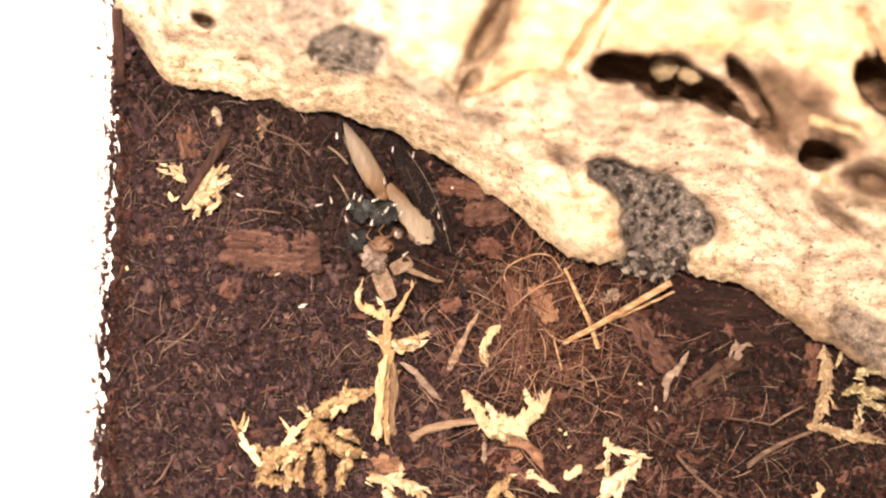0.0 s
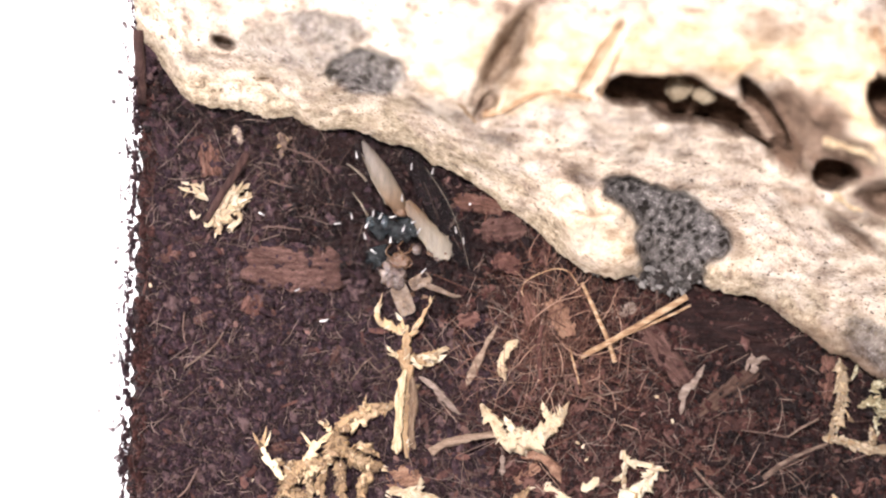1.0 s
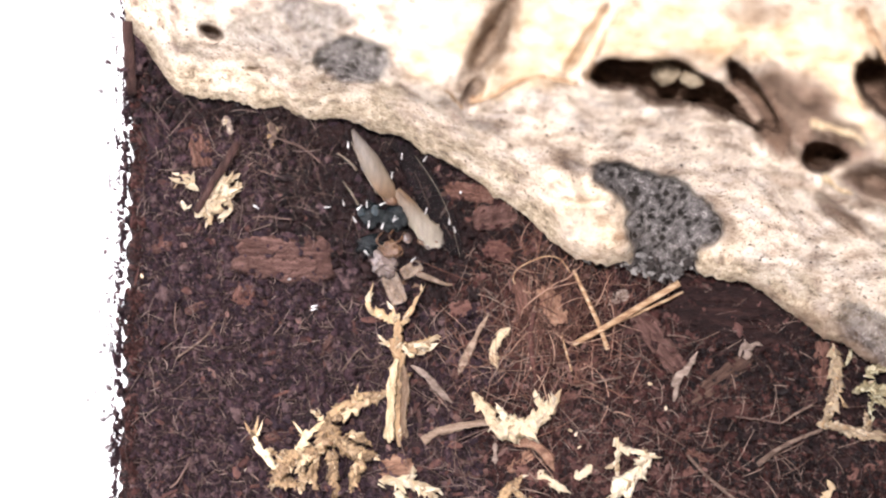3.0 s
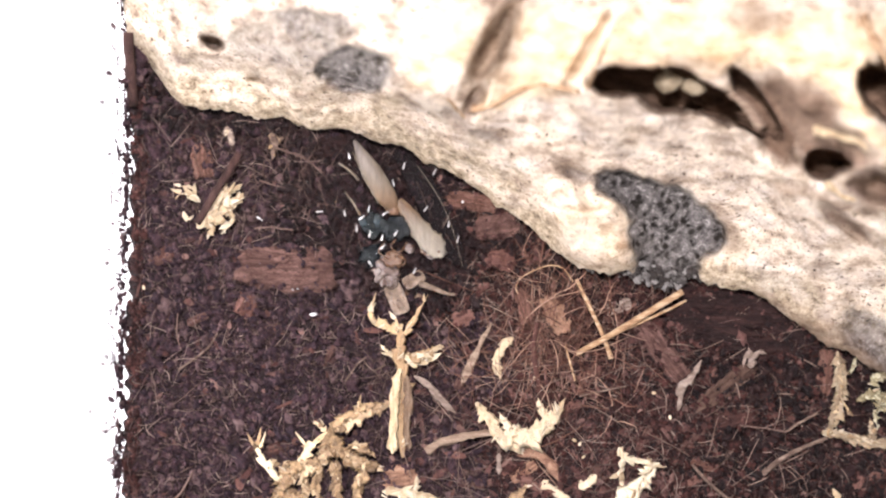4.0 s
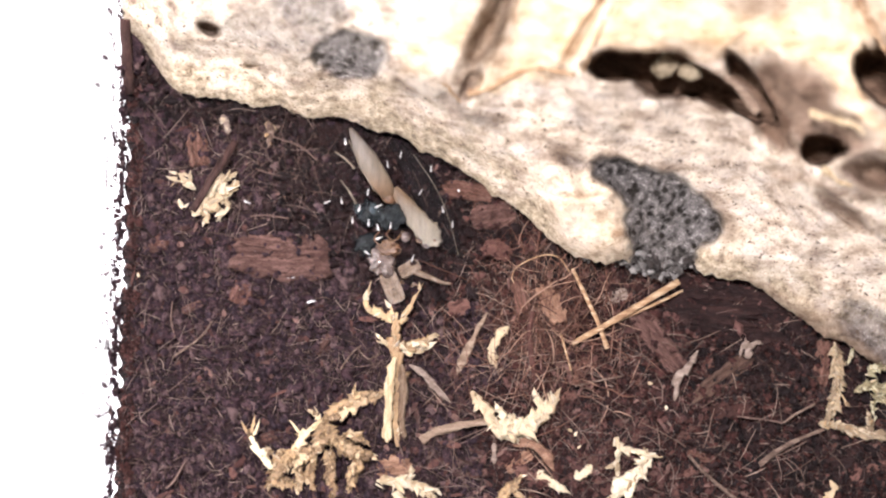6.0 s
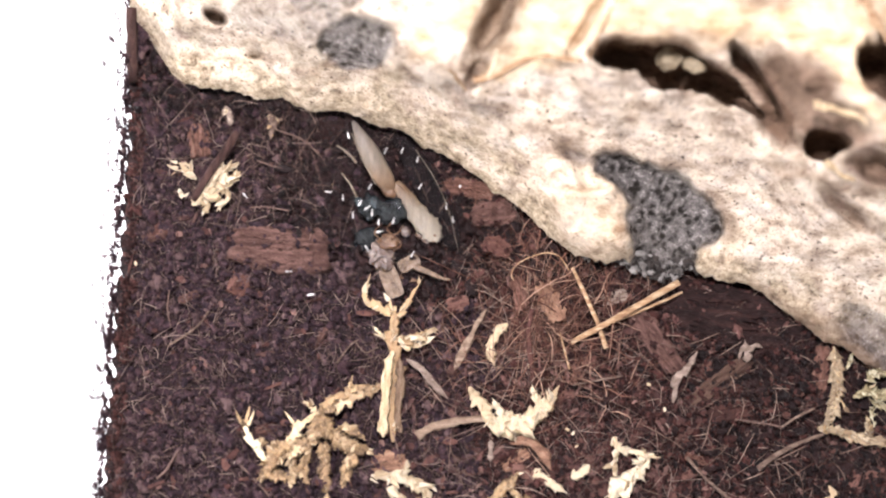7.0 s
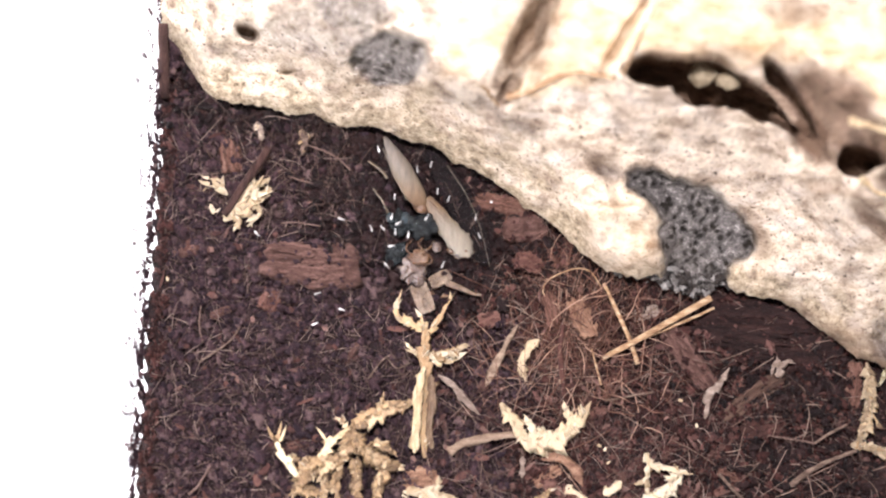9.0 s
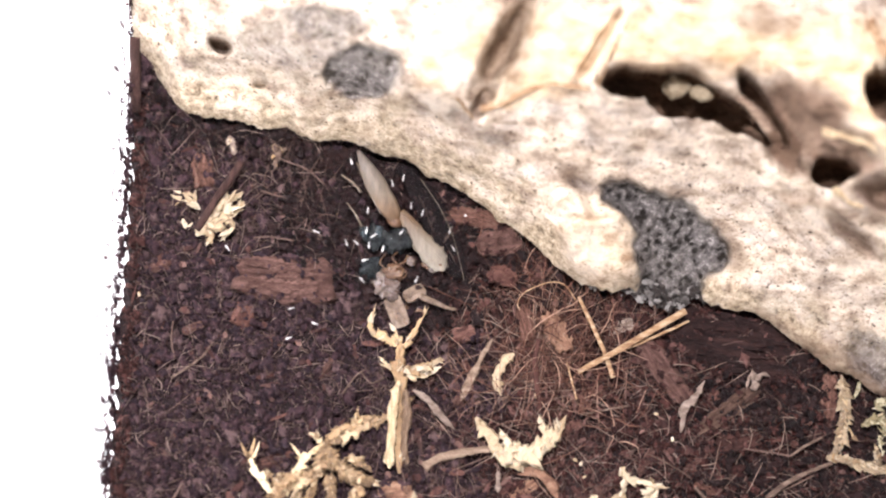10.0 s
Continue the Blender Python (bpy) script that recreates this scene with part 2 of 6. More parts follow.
    l.new(co.outputs["Object"], cells.inputs["Vector"])
    uneven = noise_node(620, 5.0, co.outputs["Object"], 0.65)
    spread = n.new("ShaderNodeMath")
    spread.operation = "MULTIPLY_ADD"
    spread.inputs[1].default_value = 1.15
    l.new(uneven, spread.inputs[0])
    l.new(cells.outputs["Distance"], spread.inputs[2])
    level = n.new("ShaderNodeMapRange")
    level.inputs[1].default_value, level.inputs[2].default_value = 0.4, 1.5
    l.new(spread.outputs[0], level.inputs[0])
    rot_pits = ramp(level.outputs[0], (0.34, (0.05, 0.045, 0.045)), (0.42, (0.35, 0.34, 0.34)), (0.54, (0.85, 0.84, 0.83)), (0.85, (1.4, 1.37, 1.35)))
    rotmul = n.new("ShaderNodeMix")
    rotmul.data_type, rotmul.blend_type = "RGBA", "MULTIPLY"
    rotmul.inputs[0].default_value = 1.0
    l.new(rot, rotmul.inputs[6])
    l.new(rot_pits, rotmul.inputs[7])
    rot = rotmul.outputs[2]
    # brown of the gallery walls, also the tone that paints shade in hollows
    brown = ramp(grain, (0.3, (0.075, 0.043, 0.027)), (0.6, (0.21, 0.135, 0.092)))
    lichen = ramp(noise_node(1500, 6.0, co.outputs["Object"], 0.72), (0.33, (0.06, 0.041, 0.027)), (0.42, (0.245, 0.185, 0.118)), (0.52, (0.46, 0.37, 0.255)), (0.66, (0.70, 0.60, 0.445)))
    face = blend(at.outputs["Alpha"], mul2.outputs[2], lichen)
    grit = n.new("ShaderNodeMix")
    grit.data_type, grit.blend_type = "RGBA", "MULTIPLY"
    grit.inputs[0].default_value = 0.55
    l.new(face, grit.inputs[6])
    l.new(ramp(noise_node(4600, 3.0, co.outputs["Object"], 0.6), (0.30, (0.12, 0.09, 0.07)), (0.38, (0.66, 0.60, 0.55)), (0.46, (1, 1, 1)), (0.7, (1.12, 1.12, 1.1))), grit.inputs[7])
    c0 = grit.outputs[2]
    c1 = blend(sep.outputs[1], c0, heart_and_lit)
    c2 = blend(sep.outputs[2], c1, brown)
    c3 = blend(sep.outputs[0], c2, rot)
    l.new(c3, b.inputs["Base Color"])
    b.inputs["Roughness"].default_value, b.inputs["Specular IOR Level"].default_value = 0.85, 0.2
    bp = n.new("ShaderNodeBump")
    bp.inputs["Strength"].default_value, bp.inputs["Distance"].default_value = 0.85, 0.0004
    l.new(noise_node(1100, 7.0, co.outputs["Object"], 0.7), bp.inputs["Height"])
    l.new(bp.outputs[0], b.inputs["Normal"])
    return m


LOG = log_material()


# ---- helpers for building ----
def fbm(x, y, z=0.0, octaves=4):
    return noise.fractal(Vector((x, y, z)), 0.9, 2.0, octaves)


def finish(name, verts, faces, mat, parent=None, label="", smooth=True):
    """A mesh object from vertices in millimetres."""
    me = bpy.data.meshes.new(name)
    me.from_pydata([(v[0] * MM, v[1] * MM, v[2] * MM) for v in verts], [], faces)
    me.materials.append(mat)
    if smooth:
        me.polygons.foreach_set("use_smooth", [True] * len(me.polygons))
    me.update()
    ob = new(name, me)
    if parent:
        ob.parent = parent
    if label:
        ob["label"] = label
    return ob


def part(name, bm, mat, parent, label="", smooth=True):
    me = bpy.data.meshes.new(name)
    bm.to_mesh(me)
    bm.free()
    me.transform(Matrix.Scale(MM, 4))
    me.materials.append(mat)
    if smooth:
        me.polygons.foreach_set("use_smooth", [True] * len(me.polygons))
    ob = new(name, me)
    ob.parent = parent
    if label:
        ob["label"] = label
    return ob


def base(name, x, y, z=0.0, rz=0.0, rx=0.0, ry=0.0):
    ob = new(name)
    ob.empty_display_size = 0.002
    ob.matrix_world = pose(x * MM, y * MM, z * MM, rx, ry, rz)
    return ob


def soil_height(x, y):
    h = 0.5 * fbm(x * 0.09, y * 0.09, 3.0, 3) + 0.55 * fbm(x * 0.45, y * 0.45, 7.0, 4)
    corner = math.exp(-((x + 26) ** 2 + (y - 14.5) ** 2) / 26)
    gap = max(0, min(1, 0.3 + 1.7 * fbm(y * 0.8, 5.0, 1.0, 5))) * math.exp(-((x - WEST) / 0.55) ** 2)      # soil shrunk back from the wall
    return h + 2.0 * corner - 0.3 - 2.6 * gap * (1 - min(1, corner * 1.6))


def tube(path, radii, sides=6, flat=1.0):
    """Vertices and faces of a tapered tube along a path; flat squeezes it upright."""
    verts, faces = [], []
    pts = [Vector(p) for p in path]
    side = None
    for i, p in enumerate(pts):
        d = (pts[min(i + 1, len(pts) - 1)] - pts[max(i - 1, 0)]).normalized()
        up = Vector((0, 0, 1)) if abs(d.z) < 0.9 else Vector((1, 0, 0))
        side = d.cross(up).normalized()
        up = side.cross(d)
        for k in range(sides):
            a = 2 * math.pi * k / sides
            verts.append(p + side * (math.cos(a) * radii[i]) + up * (math.sin(a) * radii[i] * flat))
    for i in range(len(pts) - 1):
        for k in range(sides):
            a, b = i * sides + k, i * sides + (k + 1) % sides
            faces.append((a, b, b + sides, a + sides))
    faces.append(tuple(range(sides))[::-1])
    faces.append(tuple(range((len(pts) - 1) * sides, len(pts) * sides)))
    return verts, faces


def bent(points, steps):
    """A smooth path (Catmull-Rom) through a few points."""
    p = [Vector(q) for q in points]
    p = [2 * p[0] - p[1]] + p + [2 * p[-1] - p[-2]]
    out = []
    for i in range(1, len(p) - 2):
        for k in range(steps):
            t = k / steps
            a, b, c, d = p[i - 1], p[i], p[i + 1], p[i + 2]
            out.append(0.5 * (2 * b + (c - a) * t + (2 * a - 5 * b + 4 * c - d) * t * t + (3 * b - a - 3 * c + d) * t ** 3))
    out.append(p[-2])
    return out


def add_to(store, verts, faces):
    n = len(store[0])
    store[0].extend(verts)
    store[1].extend(tuple(i + n for i in f) for f in faces)


# ---- structure: box, table, soil ----
def slab(name, x0, x1, y0, y1, z0, z1, mat, label, category):
    bm = bmesh.new()
    bmesh.ops.create_cube(bm, size=1)
    for v in bm.verts:
        v.co = Vector(((x0 + x1) / 2 + v.co.x * (x1 - x0), (y0 + y1) / 2 + v.co.y * (y1 - y0), (z0 + z1) / 2 + v.co.z * (z1 - z0)))
    bmesh.ops.bevel(bm, geom=bm.edges[:], offset=0.5, segments=2, affect="EDGES")
    ob = part(name, bm, mat, None, "", False)
    return tagged(ob, label, category, kind="structure")


WEST, EAST, SOUTH, NORTH = -25.75, 95.0, -75.0, 75.0
slab("wall_west", WEST - 3, WEST, SOUTH - 3, NORTH + 3, -30, 75, MILKY, "bright milky white plastic wall of the terrarium box", "wall")
slab("wall_east", EAST, EAST + 3, SOUTH - 3, NORTH + 3, -30, 75, PLASTIC, "white plastic wall of the terrarium box", "wall")
slab("wall_south", WEST, EAST, SOUTH - 3, SOUTH, -30, 75, PLASTIC, "white plastic wall of the terrarium box", "wall")
slab("wall_north", WEST, EAST, NORTH, NORTH + 3, -30, 75, PLASTIC, "white plastic wall of the terrarium box", "wall")
slab("floor", WEST - 3, EAST + 3, SOUTH - 3, NORTH + 3, -33, -30, PLASTIC, "white plastic floor of the terrarium box", "floor")
slab("table_top", -600, 600, -400, 500, -60, -33.2, TABLE, "brown wooden table under the box", "table")


def build_soil():
    xs = np.concatenate([np.arange(WEST, 38, 0.3), np.linspace(38.5, EAST, 40)])
    ys = np.concatenate([np.linspace(SOUTH, -23, 35), np.arange(-22.6, 22, 0.3), np.linspace(22.5, NORTH, 35)])
    verts = [(x, y, soil_height(x, y)) for y in ys for x in xs]
    w = len(xs)
    faces = [(j * w + i, j * w + i + 1, j * w + w + i + 1, j * w + w + i) for j in range(len(ys) - 1) for i in range(w - 1)]
    ob = finish("ground", verts, faces, SOIL)
    tagged(ob, "dark brown crumbly damp terrarium soil", "soil", kind="structure")


build_soil()

# ---- the log ----
EDGE = [(-40.0, 16.0), (-26.94, 15.75), (-26.10, 15.55), (-25.80, 14.30), (-24.56, 13.62), (-23.62, 12.47), (-22.72, 11.05), (-22.01, 10.31), (-20.28, 10.06), (-17.68, 9.73), (-14.64, 9.24), (-13.33, 8.50), (-9.43, 8.54), (-7.91, 7.98), (-4.64, 6.90), (-2.02, 5.38), (1.03, 3.55), (3.20, 2.38), (5.37, 0.42), (8.39, -1.96), (10.56, -2.73), (12.74, -2.45), (14.91, -3.14), (17.10, -2.77), (19.27, -3.55), (21.88, -4.05), (23.61, -4.92), (25.75, -6.73), (27.47, -7.94), (29.64, -8.58), (32.98, -10.60), (62.0, -22.0)]     # foot of the log's face
EDGE_A, EDGE_B = [p[0] for p in EDGE], [p[1] for p in EDGE]
LEAN = Vector((-5.51, -15.79, 109.65))   # the face of the log leans back from this point
RISE_D = [0, 0.6, 1.5, 3, 5, 7.5, 10.5, 14, 18, 22, 26]
RISE_L = [1.5, 2.6, 3.6, 4.8, 7.6, 10.2, 12.0, 13.2, 13.8, 14.0, 14.0]
RISE_M = [1.6, 2.9, 4.4, 7.2, 11.4, 14.8, 16.6, 17.6, 18.2, 18.4, 18.4]
RISE_R = [1.4, 2.3, 3.0, 3.6, 5.2, 7.4, 11.6, 16.4, 18.0, 18.8, 19.0]
# hollows: centre, half length, half width, turn in degrees, depth
HOLLOWS = [
    ((11.85, 12.70), 2.5, 1.15, 3, 9.0), ((15.61, 12.05), 2.7, 1.75, -8, 9.0), ((19.10, 11.05), 2.7, 1.25, -24, 8.0), ((21.70, 9.75), 2.0, 0.75, -38, 7.0),
    ((28.00, 6.35), 1.8, 1.2, 10, 7.6), ((32.81, 12.07), 2.3, 1.7, -55, 8.0), ((-19.71, 15.29), 0.8, 0.45, -25, 3.0), ((-16.35, 12.38), 0.5, 0.2, 0, 1.2),
    ((29.32, 1.49), 2.0, 0.5, -38, 1.5), ((25.12, 4.79), 1.2, 0.7, 0, 1.0), ((32.31, 4.50), 2.0, 1.1, -20, 4.0), ((1.92, 15.31), 3.4, 0.9, 62, 3.5), ((0.51, 11.24), 1.6, 0.6, 62, 2.5),
    ((22.60, 10.80), 3.6, 0.95, -58, 6.0), ((24.10, 9.60), 4.2, 2.0, -58, 3.2), ((27.08, 8.16), 3.5, 1.8, -25, 2.4), ((-1.07, 9.79), 0.9, 0.6, -40, 1.2), ((9.22, 15.41), 3.0, 0.35, 60, 1.2), ((7.80, 5.60), 0.8, 0.5, -20, 0.8),
]
ROT = [((-8.85, 13.30), 3.0, 1.95, -2, 0.91), ((-11.00, 15.81), 1.6, 0.8, -65, 0.68), ((-12.20, 16.80), 3.6, 1.5, -6, 0.72), ((-16.52, 17.09), 1.8, 0.9, 0, 0.42), ((-17.76, 13.48), 2.6, 0.6, -15, 0.24),
       ((12.30, 3.90), 2.9, 1.5, -26, 0.97), ((14.30, 3.00), 3.4, 1.6, -26, 0.97), ((15.80, 1.70), 3.9, 2.5, -34, 0.97), ((14.60, 0.20), 2.4, 2.2, -30, 0.95), ((17.30, 0.30), 2.6, 2.3, 15, 0.95), ((15.20, -2.00), 2.6, 2.3, 0, 0.95), ((8.60, 5.10), 1.1, 0.5, -20, 0.5),
       ((-14.31, 15.09), 5.0, 2.0, -5, 0.54), ((-14.28, 13.52), 2.4, 0.9, -20, 0.34), ((-22.11, 14.10), 3.0, 1.2, -15, 0.3), ((-6.89, 16.10), 3.0, 1.0, -30, 0.22), ((-10.77, 11.33), 3.0, 0.7, -8, 0.16), ((-2.47, 10.08), 2.5, 0.7, -30, 0.26), ((1.47, 8.34), 2.2, 0.6, -15, 0.34), ((8.50, 9.09), 5.0, 0.9, -20, 0.08), ((11.78, 7.42), 2.0, 0.6, -15, 0.25),
       ((22.95, 3.43), 4.0, 1.2, -28, 0.1), ((22.04, 2.10), 2.2, 0.4, -28, 0.4), ((28.09, -2.05), 5.0, 1.4, -35, 0.14), ((32.00, -7.90), 4.2, 1.7, -38, 0.7), ((27.56, -4.90), 3.8, 1.0, -35, 0.22), ((24.10, -3.17), 3.2, 0.9, -25, 0.3)]
# heartwood areas; the first entry paints light onto the knob instead
HEART_AND_LIT = [((9.95, 0.90), 3.4, 2.4, -40), ((5.45, 15.36), 6.0, 3.2, 10), ((-2.05, 15.26), 3.5, 2.0, 60), ((19.71, 16.46), 9.0, 2.6, 0), ((14.76, 14.34), 4.5, 1.2, -5), ((29.95, 13.85), 4.0, 4.5, -40), ((30.67, 8.65), 4.0, 1.3, -30), ((3.23, 11.72), 2.2, 1.0, 20)]
# brown stains, plus shade painted beside the rot and in the hollows
STAINS_AND_SHADE = [((25.40, 10.80), 4.0, 2.3, -25, 0.95), ((27.60, 8.04), 4.4, 2.0, -25, 0.92), ((23.89, 9.00), 3.2, 1.7, -60, 1.0), ((25.10, 4.25), 1.7, 0.9, 0, 0.6), ((32.07, 4.05), 2.8, 1.6, -20, 0.92), ((1.92, 14.86), 4.6, 1.9, 62, 0.5),
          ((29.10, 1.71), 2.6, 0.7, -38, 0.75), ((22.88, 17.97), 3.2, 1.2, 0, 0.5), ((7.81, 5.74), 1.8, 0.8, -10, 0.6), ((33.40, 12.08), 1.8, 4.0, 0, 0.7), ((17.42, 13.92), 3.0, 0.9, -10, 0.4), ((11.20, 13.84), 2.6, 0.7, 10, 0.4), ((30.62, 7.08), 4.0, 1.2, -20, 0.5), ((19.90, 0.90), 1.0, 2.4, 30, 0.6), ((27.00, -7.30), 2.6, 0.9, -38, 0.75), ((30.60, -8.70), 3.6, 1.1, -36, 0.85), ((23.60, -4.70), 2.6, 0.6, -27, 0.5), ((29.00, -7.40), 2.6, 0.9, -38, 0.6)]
KNOBS = [((9.94, 0.77), 3.6, 2.6, -42, 3.2), ((6.69, 3.29), 3.0, 1.6, -40, 0.6), ((-0.28, 7.21), 3.0, 1.0, -25, 0.5), ((-4.67, 12.07), 3.0, 1.2, -15, 0.8)]


def spot(a, b, s, soft=0.5):
    """1 inside a ragged ellipse, 0 outside."""
    (x, y), long, wide, turn = s[:4]
    c, n = math.cos(radians(turn)), math.sin(radians(turn))
    u, v = ((a - x) * c + (b - y) * n) / long, (-(a - x) * n + (b - y) * c) / wide
    r = math.hypot(u, v) + 0.22 * fbm(a * 0.5, b * 0.5, x, 3)
    t = min(max((1 + soft / 2 - r) / soft, 0), 1)
    return t * t * (3 - 2 * t)


def rise(a, d):
    left, mid, right = (float(np.interp(d, RISE_D, r)) for r in (RISE_L, RISE_M, RISE_R))
    return float(np.interp(a, [-19, -7, 0, 9], [left, mid, mid, right]))


def foot(a):
    """Where the face of the log meets the soil, rounded a little."""
    return sum(float(np.interp(a + k * 0.3, EDGE_A, EDGE_B)) for k in (-2, -1, 0, 1, 2)) / 5


def build_log():
    aa = np.concatenate([np.arange(WEST - 5, 37.5, 0.16), np.linspace(38, 62, 30)])
    dd = np.concatenate([[-9, -8, -7, -6, -5], np.arange(0, 24, 0.16), np.linspace(24.5, 45, 20)])
    verts, zones = [], []
    feet = [foot(a) for a in aa]
    ragged = [0.5 * fbm(a * 0.35, 1.7, 0.0, 3) + 0.2 * fbm(a * 1.6, 8.0, 0.0, 3) for a in aa]
    for d in dd:
        for column, a in enumerate(aa):
            fade = math.exp(-max(d, 0) / 1.6)
            e = feet[column] + fade * ragged[column]
            if d < 0:      # underside, tucked back beneath the face
                inward, z = {-9: (3.0, -1.5), -8: (1.5, -0.4), -7: (0.75, 0.1), -6: (0.3, 0.55), -5: (0.06, 1.0)}[int(d)]
                z += 0.25 * fbm(a * 0.8, d, 4.0, 3)
                verts.append(LEAN + (Vector((a, e + inward, 0)) - LEAN) * (1 - z / LEAN.z))
                zones.append((max(s[4] * spot(a, e, s, 0.8) for s in ROT if s[4] > 0.9), 0, 0, 1))
                continue
            b = e + d
            z = rise(a, d)
            if d > 25:
                z -= 0.05 * (d - 25) ** 2
            u, v = 0.91 * a - 0.41 * b, 0.41 * a + 0.91 * b
            grow = min(1, 0.25 + d / 3)
            z += grow * (0.9 * fbm(u * 0.10, v * 0.18, 5, 2) + 0.16 * fbm(u * 0.5, v * 0.9, 9, 3) + 0.07 * fbm(u * 2.0, v * 2.6, 2, 3)) + 0.5 * math.exp(-d / 2.2) * min(1, d) * fbm(u * 1.5, v * 1.7, 12, 4)
            # the 0.4 term is painted light: it pales the knob facing the lamp
            heart_and_lit = min(1, sum(spot(a, b, s, 0.7) for s in HEART_AND_LIT[1:]) + 0.4 * spot(a, b, HEART_AND_LIT[0], 0.9))
            rot = max(s[4] * spot(a, b, s, 0.35 if s[4] > 0.9 else 0.5 if s[4] > 0.8 else 0.8 if s[4] > 0.5 else 1.4) for s in ROT)
            for k in KNOBS:
                z += k[4] * spot(a, b, k, 0.95)
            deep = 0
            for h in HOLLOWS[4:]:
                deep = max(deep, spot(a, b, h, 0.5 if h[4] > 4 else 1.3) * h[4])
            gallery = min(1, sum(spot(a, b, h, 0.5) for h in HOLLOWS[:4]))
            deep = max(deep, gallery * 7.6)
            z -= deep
            if rot > 0.4:
                pit = max(0, 0.42 - noise.voronoi(Vector((a * 1.9, b * 1.9, 0)))[0][0])
                z -= (rot - 0.4) * (2.2 + 0.7 * fbm(a * 1.3, b * 1.3, 4, 4) + 2.6 * pit)
            z = max(z, -1.0)
            p = LEAN + (Vector((a, b, 0)) - LEAN) * (1 - z / LEAN.z)
            verts.append(p)
            stain_shade = max(max(s[4] * spot(a, b, s, 1.1) for s in STAINS_AND_SHADE[3:]), max(s[4] * spot(a, b, s, 0.85) for s in STAINS_AND_SHADE[:3]))
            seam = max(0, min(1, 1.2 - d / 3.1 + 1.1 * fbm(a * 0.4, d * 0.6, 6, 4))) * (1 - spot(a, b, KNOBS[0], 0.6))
            # blue grows with depth: brown walls and shade painted into the recesses
            zones.append((rot, heart_and_lit * (1 - stain_shade), max(stain_shade, min(1, max(0, deep - 1.5) / 1.5) if deep > 4 or deep == 0 else min(0.7, deep / 3)), 0.85 * seam))
    for v in verts:       # the end of the log is pressed flat against the box
        v.x = max(v.x, WEST + 0.05)
    w = len(aa)
    faces = [(j * w + i, j * w + i + 1, j * w + w + i + 1, j * w + w + i) for j in range(len(dd) - 1) for i in range(w - 1)]
    ob = new("log")
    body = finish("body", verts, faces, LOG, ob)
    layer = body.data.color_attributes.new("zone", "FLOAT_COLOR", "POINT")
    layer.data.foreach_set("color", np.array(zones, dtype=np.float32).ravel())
    for k, (line, r, mat) in enumerate((
            (((0.24, 10.25), (1.91, 10.81), (3.89, 11.95), (5.88, 12.42), (8.52, 11.87)), 0.28, STRAW), (((31.01, 18.45), (31.85, 16.62), (32.91, 14.71), (33.92, 13.90)), 0.3, STRAW),
            (((26.89, 9.06), (28.44, 8.76), (30.21, 8.33), (31.08, 7.53)), 0.25, BROAD), (((9.05, 12.15), (9.87, 14.05), (10.78, 16.11), (11.60, 17.72)), 0.12, TAN_LEAF),
            (((-1.60, 11.21), (-0.94, 10.32), (-0.28, 9.66)), 0.14, TAN_LEAF), (((27.87, 4.81), (28.82, 4.02), (30.05, 3.50)), 0.3, BROAD))):
        path = []
        for a, b in line:
            z = rise(a, b - foot(a)) + 0.05
            u, v = 0.91 * a - 0.41 * b, 0.41 * a + 0.91 * b
            z += 0.9 * fbm(u * 0.10, v * 0.18, 5, 2)
            path.append(LEAN + (Vector((a, b, 0)) - LEAN) * (1 - z / LEAN.z))
        part("splinter", strand_bm(path, r, r * 0.5, k, 8, 8, 0.6, 0.4), mat, ob, "raised pale wood splinter")
    tagged(ob, "weathered pale rotten log with holes and grey patches", "log")
    return ob



# ---- generic builders for litter ----
def chip_bm(long, wide, thick, seed, ragged=0.25):
    """A torn, fibrous piece of bark: a block of ridges along x with ragged ends."""
    bm = bmesh.new()
    nx, ny = 22, 11
    grid = {}
    for side in (1, -1):
        for i in range(nx + 1):
            for j in range(ny + 1):
                u, v = i / nx * 2 - 1, j / ny * 2 - 1
                end = 1 + ragged * 0.9 * fbm(v * 2.2, seed * 3.1, u > 0, 3)
                flank = 1 + ragged * 1.2 * fbm(u * 2.2, seed * 5.3, v > 0, 3)
                round_off = (1 - 0.22 * abs(v) ** 5 - 0.22 * abs(u) ** 6)
                x, y = u * long / 2 * end * (1 - 0.10 * abs(v) ** 4), v * wide / 2 * flank * (1 - 0.12 * abs(u) ** 4)
                ridge = 0.4 * thick * fbm(x * 0.4, y * 2.6, seed, 3) + 0.4 * thick * fbm(x * 1.6, y * 1.6, seed + 4, 4)
                z = side * thick / 2 * round_off + (ridge if side > 0 else 0.2 * ridge)
                grid[side, i, j] = bm.verts.new((x, y, z))
    for i in range(nx):
        for j in range(ny):
            bm.faces.new([grid[1, i, j], grid[1, i + 1, j], grid[1, i + 1, j + 1], grid[1, i, j + 1]])
            bm.faces.new([grid[-1, i, j], grid[-1, i, j + 1], grid[-1, i + 1, j + 1], grid[-1, i + 1, j]])
    for i in range(nx):
        bm.faces.new([grid[1, i + 1, 0], grid[1, i, 0], grid[-1, i, 0], grid[-1, i + 1, 0]])
        bm.faces.new([grid[1, i, ny], grid[1, i + 1, ny], grid[-1, i + 1, ny], grid[-1, i, ny]])
    for j in range(ny):
        bm.faces.new([grid[1, 0, j], grid[1, 0, j + 1], grid[-1, 0, j + 1], grid[-1, 0, j]])
        bm.faces.new([grid[1, nx, j + 1], grid[1, nx, j], grid[-1, nx, j], grid[-1, nx, j + 1]])
    return bm


